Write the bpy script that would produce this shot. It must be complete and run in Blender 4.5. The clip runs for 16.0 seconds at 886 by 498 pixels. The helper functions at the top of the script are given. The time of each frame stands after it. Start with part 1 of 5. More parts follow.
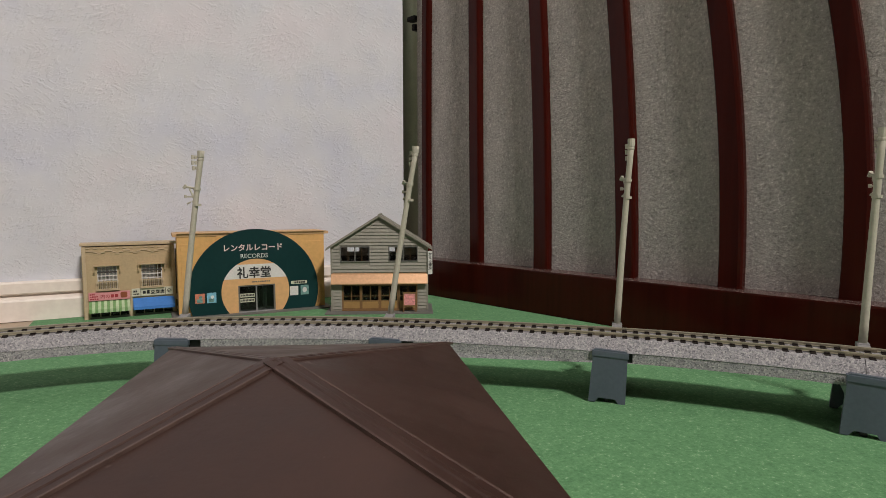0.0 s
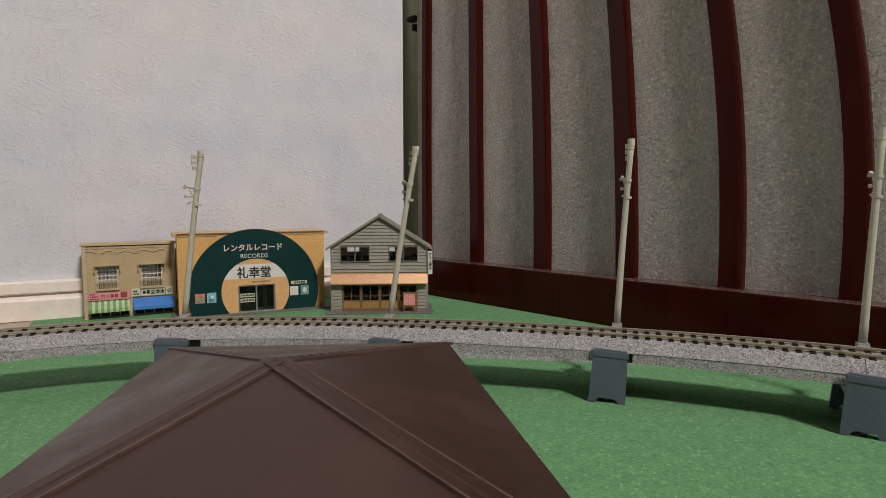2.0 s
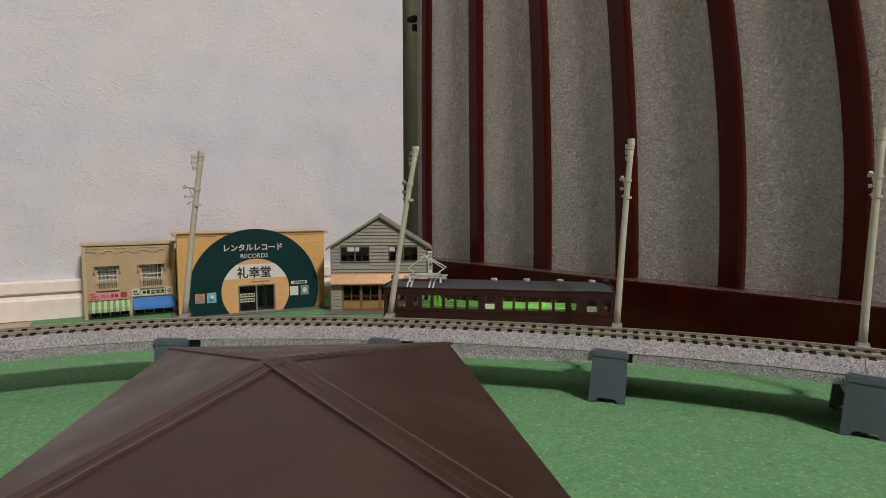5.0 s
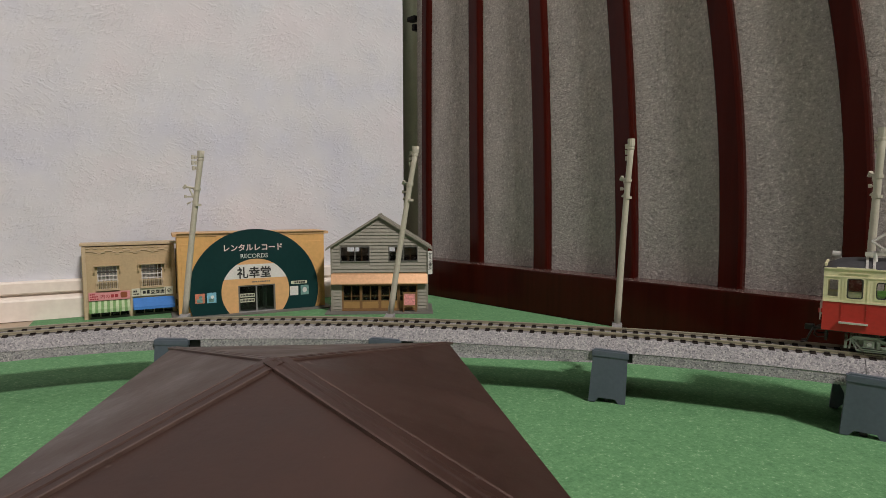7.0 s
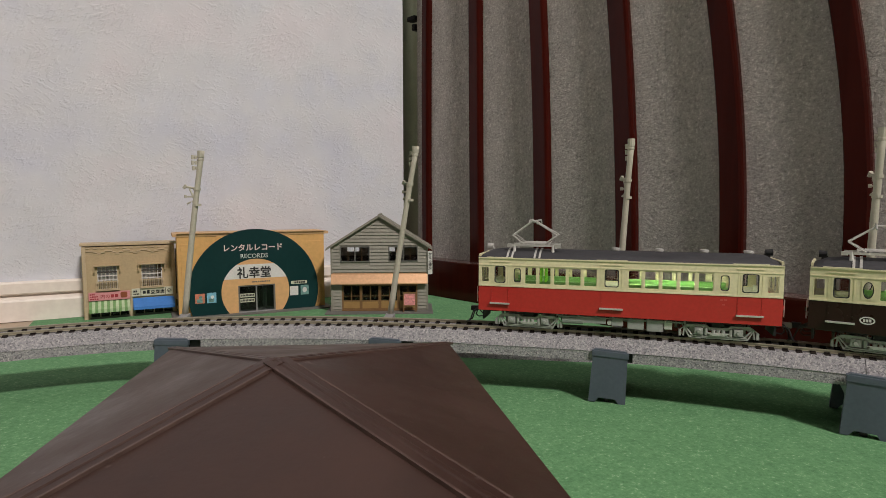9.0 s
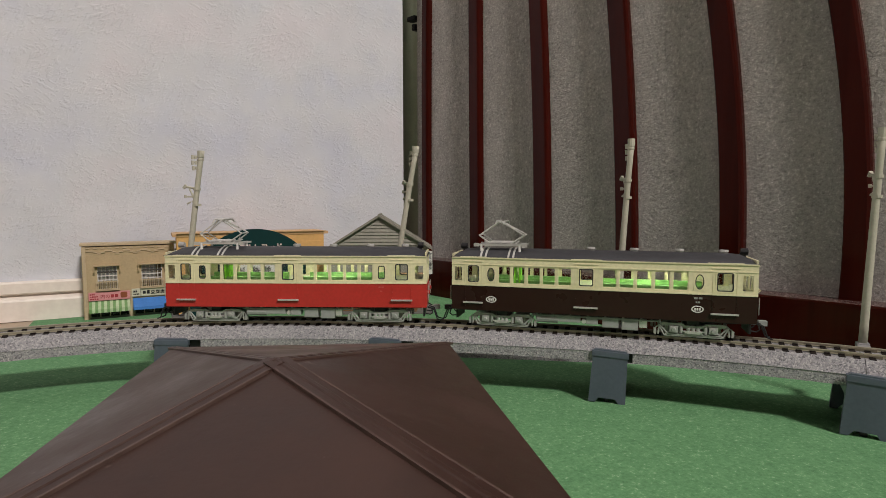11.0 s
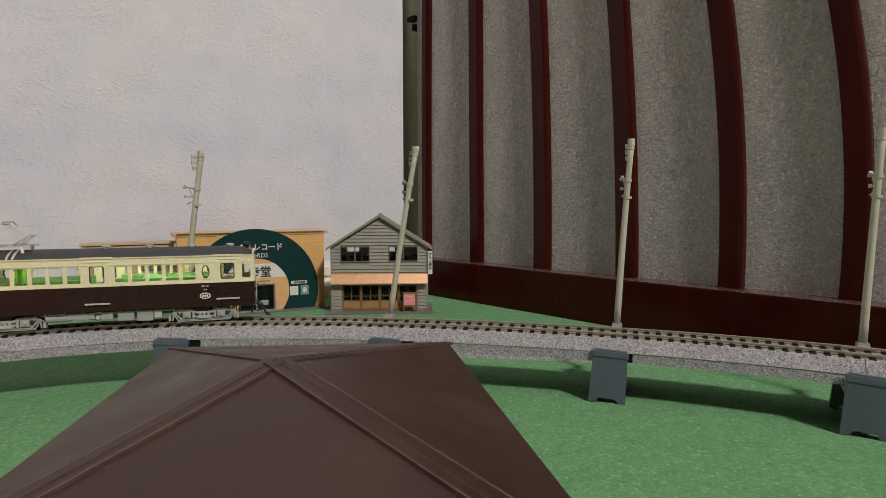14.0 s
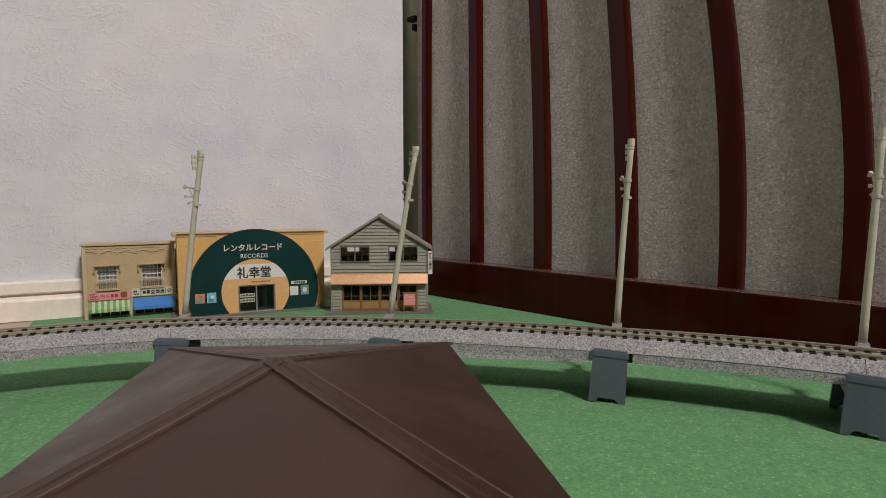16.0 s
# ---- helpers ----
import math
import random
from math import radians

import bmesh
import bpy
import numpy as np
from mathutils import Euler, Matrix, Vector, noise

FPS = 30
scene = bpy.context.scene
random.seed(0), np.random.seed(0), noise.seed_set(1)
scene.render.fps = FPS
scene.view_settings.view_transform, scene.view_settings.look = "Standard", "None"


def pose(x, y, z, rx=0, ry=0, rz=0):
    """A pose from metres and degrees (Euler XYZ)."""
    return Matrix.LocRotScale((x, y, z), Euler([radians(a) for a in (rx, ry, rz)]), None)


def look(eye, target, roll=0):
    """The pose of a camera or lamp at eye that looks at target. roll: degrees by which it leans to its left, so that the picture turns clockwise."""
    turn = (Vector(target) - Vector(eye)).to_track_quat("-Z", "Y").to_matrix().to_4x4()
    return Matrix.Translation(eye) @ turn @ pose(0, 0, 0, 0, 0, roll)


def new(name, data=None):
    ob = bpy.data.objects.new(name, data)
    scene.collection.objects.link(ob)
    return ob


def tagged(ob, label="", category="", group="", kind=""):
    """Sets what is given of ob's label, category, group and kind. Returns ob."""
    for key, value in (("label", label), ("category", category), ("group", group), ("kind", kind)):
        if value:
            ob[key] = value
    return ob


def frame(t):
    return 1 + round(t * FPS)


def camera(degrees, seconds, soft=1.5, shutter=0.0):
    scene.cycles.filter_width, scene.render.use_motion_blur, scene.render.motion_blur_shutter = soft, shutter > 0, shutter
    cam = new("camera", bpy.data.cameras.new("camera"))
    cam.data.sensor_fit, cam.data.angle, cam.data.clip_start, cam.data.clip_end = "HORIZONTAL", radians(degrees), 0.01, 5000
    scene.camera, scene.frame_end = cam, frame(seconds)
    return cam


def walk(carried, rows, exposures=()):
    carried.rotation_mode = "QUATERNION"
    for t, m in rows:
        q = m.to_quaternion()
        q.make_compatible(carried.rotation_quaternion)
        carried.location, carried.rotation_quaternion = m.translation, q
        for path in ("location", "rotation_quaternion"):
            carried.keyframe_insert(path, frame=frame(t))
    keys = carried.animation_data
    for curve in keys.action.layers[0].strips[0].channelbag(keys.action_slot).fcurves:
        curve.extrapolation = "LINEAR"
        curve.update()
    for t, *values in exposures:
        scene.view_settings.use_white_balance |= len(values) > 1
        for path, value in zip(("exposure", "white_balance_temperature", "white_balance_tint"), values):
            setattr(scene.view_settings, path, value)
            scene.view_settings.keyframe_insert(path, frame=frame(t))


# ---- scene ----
MM = 0.001
# the camera stands still, 70 mm over the floor, tipped a little downwards
EYE = (0.0, 0.0, 69.5 * MM)
cam = camera(76.2, 16.0, soft=0.8)
SIGHT = pose(*EYE, 90 - 4.63, 0, 0)
walk(cam, [(0.0, SIGHT), (16.0, SIGHT)], [(0.0, 0.0), (16.0, 0.0)])

# ---- light ----
world = bpy.data.worlds.new("room_air")
scene.world = world
world.use_nodes = True
world.node_tree.nodes["Background"].inputs[0].default_value = (0.90, 0.95, 1.0, 1)
world.node_tree.nodes["Background"].inputs[1].default_value = 0.02


def area_lamp(name, eye, target, size, watts, colour):
    data = bpy.data.lights.new(name, "AREA")
    data.shape, data.size, data.energy, data.color = "DISK", size, watts, colour
    ob = new(name, data)
    ob.matrix_world = look(eye, target)
    return ob


area_lamp("ceiling_lamp_light", (1.22, -1.48, 2.26), (0.0, 0.25, 0.0), 0.45, 91, (1.0, 0.912, 0.872))


# ---- materials ----
def shader(name, colour, rough=0.5, metal=0.0, spec=0.5):
    m = bpy.data.materials.new(name)
    m.use_nodes = True
    b = m.node_tree.nodes["Principled BSDF"]
    b.inputs["Base Color"].default_value = (*colour, 1)
    b.inputs["Roughness"].default_value = rough
    b.inputs["Metallic"].default_value = metal
    b.inputs["Specular IOR Level"].default_value = spec
    return m, m.node_tree, b


def coords(nt, scale, stretch=(1, 1, 1), turn=0.0):
    tc = nt.nodes.new("ShaderNodeTexCoord")
    mp = nt.nodes.new("ShaderNodeMapping")
    mp.vector_type = "TEXTURE" if turn else "POINT"
    if turn:
        mp.inputs["Rotation"].default_value = (0, radians(turn), 0)
        mp.inputs["Scale"].default_value = [1 / (scale * a) for a in stretch]
        nt.links.new(tc.outputs["Object"], mp.inputs[0])
        return mp.outputs[0]
    mp.inputs["Scale"].default_value = [scale * a for a in stretch]
    nt.links.new(tc.outputs["Object"], mp.inputs[0])
    return mp.outputs[0]


def grain(nt, vec, detail=3.0, rough=0.6):
    n = nt.nodes.new("ShaderNodeTexNoise")
    n.inputs["Scale"].default_value = 1.0
    n.inputs["Detail"].default_value = detail
    n.inputs["Roughness"].default_value = rough
    nt.links.new(vec, n.inputs["Vector"])
    return n.outputs[0]


def ramp(nt, fac, stops):
    r = nt.nodes.new("ShaderNodeValToRGB")
    while len(r.color_ramp.elements) < len(stops):
        r.color_ramp.elements.new(0.5)
    for e, (p, c) in zip(r.color_ramp.elements, stops):
        e.position, e.color = p, (*c, 1)
    nt.links.new(fac, r.inputs[0])
    return r.outputs[0]


def mixed(nt, fac, a, b, mode="MIX"):
    m = nt.nodes.new("ShaderNodeMix")
    m.data_type, m.blend_type = "RGBA", mode
    for sock, v in ((m.inputs[0], fac), (m.inputs[6], a), (m.inputs[7], b)):
        if hasattr(v, "is_linked"):
            nt.links.new(v, sock)
        elif isinstance(v, (int, float)):
            sock.default_value = v
        else:
            sock.default_value = (*v, 1)
    return m.outputs[2]


def relief(nt, b, height, strength, distance):
    n = nt.nodes.new("ShaderNodeBump")
    n.inputs["Strength"].default_value = strength
    n.inputs["Distance"].default_value = distance
    nt.links.new(height, n.inputs["Height"])
    nt.links.new(n.outputs[0], b.inputs["Normal"])


def scaled(c, k):
    return tuple(min(1.0, a * k) for a in c)


def plain(name, colour, rough=0.5, metal=0.0, spec=0.5, vary=0.12, size=0.004, bump=0.15):
    """Moulded or painted surface: slight mottling at two sizes and a faint relief."""
    m, nt, b = shader(name, colour, rough, metal, spec)
    big = grain(nt, coords(nt, 1 / size), 3)
    fine = grain(nt, coords(nt, 1 / (size * 0.12)), 2)
    col = ramp(nt, big, [(0.3, scaled(colour, 1 - vary)), (0.7, scaled(colour, 1 + vary))])
    nt.links.new(mixed(nt, 0.18, col, ramp(nt, fine, [(0.35, scaled(colour, 0.7)), (0.65, scaled(colour, 1.25))])), b.inputs["Base Color"])
    nt.links.new(ramp(nt, big, [(0.3, (rough * 0.85,) * 3), (0.7, (min(1, rough * 1.15),) * 3)]), b.inputs["Roughness"])
    if bump:
        relief(nt, b, fine, bump, size * 0.03)
    return m


def wallpaper_material():
    """Vinyl paper embossed like trowelled plaster: short slanted ridges in clusters, smooth fields between."""
    m, nt, b = shader("embossed_wallpaper", (0.68, 0.67, 0.69), 0.62, 0, 0.3)
    one = ramp(nt, grain(nt, coords(nt, 520, (0.55, 1.0, 1.0), -32), 3, 0.62), [(0.50, (0, 0, 0)), (0.57, (0.8,) * 3), (0.68, (1, 1, 1))])
    two = ramp(nt, grain(nt, coords(nt, 470, (0.55, 1.0, 1.0), 24), 3, 0.62), [(0.52, (0, 0, 0)), (0.58, (0.8,) * 3), (0.70, (1, 1, 1))])
    ridges = mixed(nt, ramp(nt, grain(nt, coords(nt, 26), 2), [(0.44, (0, 0, 0)), (0.56, (1, 1, 1))]), one, two)
    where = ramp(nt, grain(nt, coords(nt, 60), 4, 0.6), [(0.38, (0.10,) * 3), (0.60, (1, 1, 1))])
    fine = grain(nt, coords(nt, 620), 3, 0.6)
    relief(nt, b, mixed(nt, 0.10, mixed(nt, 1.0, ridges, where, "MULTIPLY"), fine), 0.55, 0.0006)
    tint = ramp(nt, grain(nt, coords(nt, 14), 3), [(0.32, (0.615, 0.645, 0.735)), (0.5, (0.667, 0.685, 0.72)), (0.68, (0.70, 0.685, 0.72))])
    cloud = ramp(nt, grain(nt, coords(nt, 40), 3), [(0.3, (0.92,) * 3), (0.7, (1.0,) * 3)])
    nt.links.new(mixed(nt, 1.0, tint, cloud, "MULTIPLY"), b.inputs["Base Color"])
    return m


def mat_material():
    m, nt, b = shader("green_flock", (0.075, 0.26, 0.10), 0.85, 0, 0.25)
    fine = grain(nt, coords(nt, 900), 3, 0.7)
    mid = grain(nt, coords(nt, 130), 3)
    col = ramp(nt, fine, [(0.30, (0.068, 0.180, 0.080)), (0.50, (0.122, 0.284, 0.132)), (0.62, (0.158, 0.337, 0.160)), (0.70, (0.37, 0.53, 0.35))])
    nt.links.new(mixed(nt, 0.28, col, ramp(nt, mid, [(0.35, (0.095, 0.25, 0.105)), (0.65, (0.165, 0.36, 0.165))])), b.inputs["Base Color"])
    relief(nt, b, fine, 0.6, 0.0006)
    return m


def ballast_material():
    m, nt, b = shader("grey_ballast", (0.35, 0.35, 0.36), 0.8, 0, 0.3)
    v = nt.nodes.new("ShaderNodeTexVoronoi")
    v.inputs["Scale"].default_value = 1.0
    nt.links.new(coords(nt, 2300), v.inputs["Vector"])
    sep = nt.nodes.new("ShaderNodeSeparateColor")
    nt.links.new(v.outputs["Color"], sep.inputs[0])
    col = ramp(nt, sep.outputs[0], [(0.0, (0.10, 0.10, 0.11)), (0.14, (0.21, 0.21, 0.225)), (0.35, (0.33, 0.325, 0.34)), (0.75, (0.39, 0.385, 0.395)), (0.97, (0.58, 0.57, 0.56))])
    big = grain(nt, coords(nt, 90), 3)
    nt.links.new(mixed(nt, 0.25, col, ramp(nt, big, [(0.3, (0.30, 0.30, 0.32)), (0.7, (0.46, 0.45, 0.46))])), b.inputs["Base Color"])
    fine = grain(nt, coords(nt, 1700), 3, 0.7)
    relief(nt, b, fine, 0.9, 0.0008)
    return m


def wood_material():
    m, nt, b = shader("red_brown_lacquered_wood", (0.04, 0.004, 0.002), 0.2, 0, 0.2)
    fig = grain(nt, coords(nt, 30, (1.0, 1.0, 0.08)), 5, 0.6)
    fine = grain(nt, coords(nt, 260, (1.0, 1.0, 0.05)), 3, 0.6)
    col = ramp(nt, fig, [(0.3, (0.026, 0.0027, 0.0015)), (0.6, (0.047, 0.0046, 0.0024)), (0.75, (0.068, 0.0074, 0.0038))])
    col = mixed(nt, 0.3, col, ramp(nt, fine, [(0.3, (0.021, 0.0022, 0.0012)), (0.7, (0.066, 0.0078, 0.0040))]))
    # pale lint and dirt on level faces, also painting the rail ledge's bright highlight
    geo = nt.nodes.new("ShaderNodeNewGeometry")
    sep = nt.nodes.new("ShaderNodeSeparateXYZ")
    nt.links.new(geo.outputs["Normal"], sep.inputs[0])
    level = ramp(nt, sep.outputs[2], [(0.55, (0, 0, 0)), (0.95, (1, 1, 1))])
    lint = ramp(nt, grain(nt, coords(nt, 700), 3, 0.7), [(0.46, (0.06,) * 3), (0.60, (0.42,) * 3), (0.68, (1, 1, 1))])
    dust_glint = mixed(nt, 1.0, level, lint, "MULTIPLY")
    nt.links.new(mixed(nt, dust_glint, col, (0.36, 0.30, 0.27)), b.inputs["Base Color"])
    nt.links.new(ramp(nt, fig, [(0.3, (0.13,) * 3), (0.7, (0.24,) * 3)]), b.inputs["Roughness"])
    relief(nt, b, fine, 0.12, 0.0004)
    return m


def fabric_material():
    """Looped grey cloth: knots a millimetre wide, paler on top and darker between."""
    m, nt, b = shader("grey_upholstery", (0.3, 0.3, 0.29), 0.95, 0, 0.15)
    knot = grain(nt, coords(nt, 640, (1.0, 1.0, 0.85)), 4, 0.75)
    slub = grain(nt, coords(nt, 170, (1.0, 1.0, 0.5)), 4, 0.7)
    big = grain(nt, coords(nt, 22), 3)
    col = ramp(nt, knot, [(0.32, (0.145, 0.138, 0.134)), (0.45, (0.395, 0.375, 0.357)), (0.57, (0.50, 0.475, 0.452)), (0.66, (0.86, 0.83, 0.80))])
    col = mixed(nt, 0.35, col, ramp(nt, slub, [(0.34, (0.28, 0.267, 0.254)), (0.66, (0.60, 0.568, 0.54))]))
    col = mixed(nt, 0.2, col, ramp(nt, big, [(0.3, (0.30, 0.30, 0.28)), (0.7, (0.45, 0.43, 0.42))]))
    nt.links.new(col, b.inputs["Base Color"])
    relief(nt, b, mixed(nt, 0.4, knot, slub), 0.85, 0.0021)
    return m


def roof_material():
    m, nt, b = shader("brown_moulded_roof", (0.05, 0.026, 0.02), 0.42, 0, 0.4)
    big = grain(nt, coords(nt, 60), 5, 0.65)
    fine = grain(nt, coords(nt, 900), 2)
    col = ramp(nt, big, [(0.3, (0.032, 0.0150, 0.0112)), (0.5, (0.043, 0.0212, 0.0160)), (0.7, (0.056, 0.0290, 0.0225))])
    specks = ramp(nt, grain(nt, coords(nt, 420), 2), [(0.70, (0, 0, 0)), (0.76, (0.5,) * 3)])
    nt.links.new(mixed(nt, specks, col, (0.16, 0.12, 0.11)), b.inputs["Base Color"])
    nt.links.new(ramp(nt, big, [(0.32, (0.30,) * 3), (0.68, (0.55,) * 3)]), b.inputs["Roughness"])
    relief(nt, b, fine, 0.15, 0.0002)
    return m


def glass_material(name, tint=(0.9, 0.95, 0.93)):
    m, nt, b = shader(name, tint, 0.06, 0, 0.5)
    b.inputs["Transmission Weight"].default_value = 1.0
    b.inputs["IOR"].default_value = 1.25
    b.inputs["Base Color"].default_value = (*tint, 1)
    return m


def glow_material(name, colour, strength):
    m, nt, b = shader(name, colour, 0.6)
    b.inputs["Emission Color"].default_value = (*colour, 1)
    b.inputs["Emission Strength"].default_value = strength
    return m


M_WALLPAPER, M_MAT, M_BALLAST = wallpaper_material(), mat_material(), ballast_material()
M_WOOD, M_FABRIC, M_ROOF = wood_material(), fabric_material(), roof_material()
# paler brown for the narrow beads along the hips
M_ROOFEDGE = plain("pale_roof_edge", (0.082, 0.050, 0.041), 0.5, vary=0.3, size=0.004)
M_BASEBOARD = plain("cream_baseboard", (0.84, 0.765, 0.69), 0.45, vary=0.03, size=0.05, bump=0.05)
M_FLOOR = plain("beige_floor", (0.42, 0.33, 0.24), 0.5, vary=0.1, size=0.03)
M_PLASTER = plain("room_plaster", (0.42, 0.41, 0.39), 0.8, vary=0.04, size=0.2)
M_RAIL = plain("nickel_rail", (0.40, 0.37, 0.28), 0.42, 0.45, vary=0.12, size=0.006)
M_JOINER = plain("khaki_joiner", (0.16, 0.14, 0.095), 0.6, vary=0.15)
M_SLEEPER = plain("dark_brown_sleeper", (0.014, 0.010, 0.008), 0.8, spec=0.2, vary=0.25, size=0.002)
M_PIER = plain("slate_plastic", (0.085, 0.105, 0.135), 0.42, vary=0.1, size=0.01)
M_OLIVE = plain("olive_sheet", (0.47, 0.48, 0.40), 0.9, vary=0.08, size=0.01)
M_DARK = plain("black_plastic", (0.012, 0.012, 0.014), 0.5, vary=0.2)
M_POLE = plain("stone_grey_plastic", (0.48, 0.47, 0.38), 0.5, vary=0.06, size=0.008)
M_POLEBASE = plain("grey_plastic", (0.27, 0.27, 0.27), 0.55)
M_VENT = plain("pale_grey_vent", (0.40, 0.40, 0.38), 0.5)
M_RED = plain("red_car_paint", (0.50, 0.035, 0.028), 0.38, vary=0.05, size=0.01, bump=0.05)
M_FADED = plain("faded_print", (0.54, 0.10, 0.085), 0.45, vary=0.04)
M_CREAM = plain("cream_car_paint", (0.78, 0.735, 0.48), 0.4, vary=0.04, size=0.01, bump=0.05)
M_BROWN = plain("dark_brown_car_paint", (0.026, 0.010, 0.008), 0.3, spec=0.3, vary=0.08, size=0.01, bump=0.05)
M_CHOCOLATE = plain("chocolate_car_paint", (0.040, 0.013, 0.010), 0.4, vary=0.08, size=0.01, bump=0.05)
M_CARROOF = plain("dark_grey_car_roof", (0.040, 0.041, 0.046), 0.6, vary=0.12, size=0.008)
M_SILVER = plain("silver_metal", (0.70, 0.70, 0.67), 0.32, 0.5, vary=0.08, size=0.003)
M_GREYGEAR = plain("light_grey_running_gear", (0.33, 0.35, 0.33), 0.5, vary=0.15, size=0.003)
M_BOGIE = plain("grey_bogie", (0.40, 0.42, 0.39), 0.45, 0.2, vary=0.18, size=0.002)
M_GASKET = plain("dark_grey_gasket", (0.045, 0.047, 0.042), 0.6, spec=0.2)
M_WHEEL = plain("steel_wheel", (0.3, 0.29, 0.27), 0.35, 0.8)
M_SEAT = plain("bright_green_seat", (0.19, 0.42, 0.11), 0.6, vary=0.08)
M_CURTAIN = plain("lime_partition", (0.25, 0.72, 0.03), 0.5, vary=0.05)
M_INSIDE = plain("pale_car_interior", (0.74, 0.73, 0.62), 0.6, vary=0.05)
M_GLASS = glass_material("car_window_glass", (0.97, 0.98, 0.97))
# two added glows: a fill for the car interiors and their bright spot
M_FILLGLOW = glow_material("fill_tube", (1.0, 0.97, 0.86), 7.0)
M_SPOTGLOW = glow_material("spot_glow", (1.0, 1.0, 0.92), 90.0)
M_WHITEPRINT = plain("white_print", (0.75, 0.75, 0.72), 0.5, vary=0.04)
M_BLACKPRINT = plain("black_print", (0.02, 0.02, 0.02), 0.5, vary=0.1)


# ---- building blocks ----
def link(name, bm, material, parent=None, label="", at=None, smooth=False):
    me = bpy.data.meshes.new(name)
    bmesh.ops.recalc_face_normals(bm, faces=bm.faces[:])
    bm.transform(Matrix.Scale(MM, 4))
    bm.to_mesh(me)
    bm.free()
    if material:
        me.materials.append(material)
    if smooth:
        for p in me.polygons:
            p.use_smooth = True
    ob = new(name, me)
    if parent:
        ob.parent = parent
    if at is not None:
        ob.matrix_local = at
    if label:
        ob["label"] = label
    return ob


def part(name, bm, material, parent, label="", smooth=False):
    return link(name, bm, material, parent, label, None, smooth)


def thing(name, label, category, group="", kind="", m=None):
    ob = new(name)
    ob.empty_display_size = 0.01
    if m is not None:
        ob.matrix_basis = m
    return tagged(ob, label, category, group, kind)


def mm_pose(x, y, z, rx=0, ry=0, rz=0):
    return pose(x * MM, y * MM, z * MM, rx, ry, rz)


def add_box(bm, x0, x1, y0, y1, z0, z1, bevel=0.0, m=None):
    """A box between limits in millimetres, its edges rounded by bevel."""
    made = bmesh.ops.create_cube(bm, size=1.0)["verts"]
    t = Matrix.Translation(((x0 + x1) / 2, (y0 + y1) / 2, (z0 + z1) / 2)) @ Matrix.Diagonal((x1 - x0, y1 - y0, z1 - z0, 1))
    bmesh.ops.transform(bm, matrix=t, verts=made)
    if bevel:
        edges = {e for v in made for e in v.link_edges}
        made = bmesh.ops.bevel(bm, geom=list(edges), offset=bevel, segments=2, affect="EDGES", profile=0.7)["verts"] + [v for v in made if v.is_valid]
        made = list({v for v in made if v.is_valid})
    if m is not None:
        bmesh.ops.transform(bm, matrix=m, verts=made)
    return bm


def box(*lim, bevel=0.0, m=None):
    return add_box(bmesh.new(), *lim, bevel=bevel, m=m)


def add_rod(bm, a, b, r, r2=None, n=8):
    a, b = Vector(a), Vector(b)
    d = b - a
    t = Matrix.Translation((a + b) / 2) @ d.to_track_quat("Z", "Y").to_matrix().to_4x4()
    bmesh.ops.create_cone(bm, cap_ends=True, segments=n, radius1=r, radius2=r if r2 is None else r2, depth=d.length, matrix=t)
    return bm


def rod(a, b, r, r2=None, n=8):
    return add_rod(bmesh.new(), a, b, r, r2, n)


def add_prism(bm, outline, y0, y1):
    """A flat outline in x and z, given depth along y."""
    front = [bm.verts.new((x, y0, z)) for x, z in outline]
    back = [bm.verts.new((x, y1, z)) for x, z in outline]
    bm.faces.new(front)
    bm.faces.new(back[::-1])
    n = len(outline)
    for i in range(n):
        bm.faces.new((front[i], back[i], back[(i + 1) % n], front[(i + 1) % n]))
    return bm


def prism(outline, y0, y1):
    return add_prism(bmesh.new(), outline, y0, y1)


def rounded(x0, x1, z0, z1, r, n=4):
    pts = []
    for cx, cz, a0 in ((x1 - r, z1 - r, 0), (x0 + r, z1 - r, 90), (x0 + r, z0 + r, 180), (x1 - r, z0 + r, 270)):
        for k in range(n + 1):
            a = radians(a0 + 90 * k / n)
            pts.append((cx + r * math.cos(a), cz + r * math.sin(a)))
    return pts


def ellipse(cx, cz, a, b, n=24):
    return [(cx + a * math.cos(2 * math.pi * k / n), cz + b * math.sin(2 * math.pi * k / n)) for k in range(n)]


def ring(inner, outer, y0, y1, bm=None):
    """A frame between two outlines with as many points each."""
    bm = bm or bmesh.new()
    rows = [[bm.verts.new((x, y, z)) for x, z in o] for o, y in ((inner, y0), (outer, y0), (outer, y1), (inner, y1))]
    n = len(inner)
    for i in range(n):
        j = (i + 1) % n
        for a in range(4):
            b = (a + 1) % 4
            bm.faces.new((rows[a][i], rows[b][i], rows[b][j], rows[a][j]))
    return bm


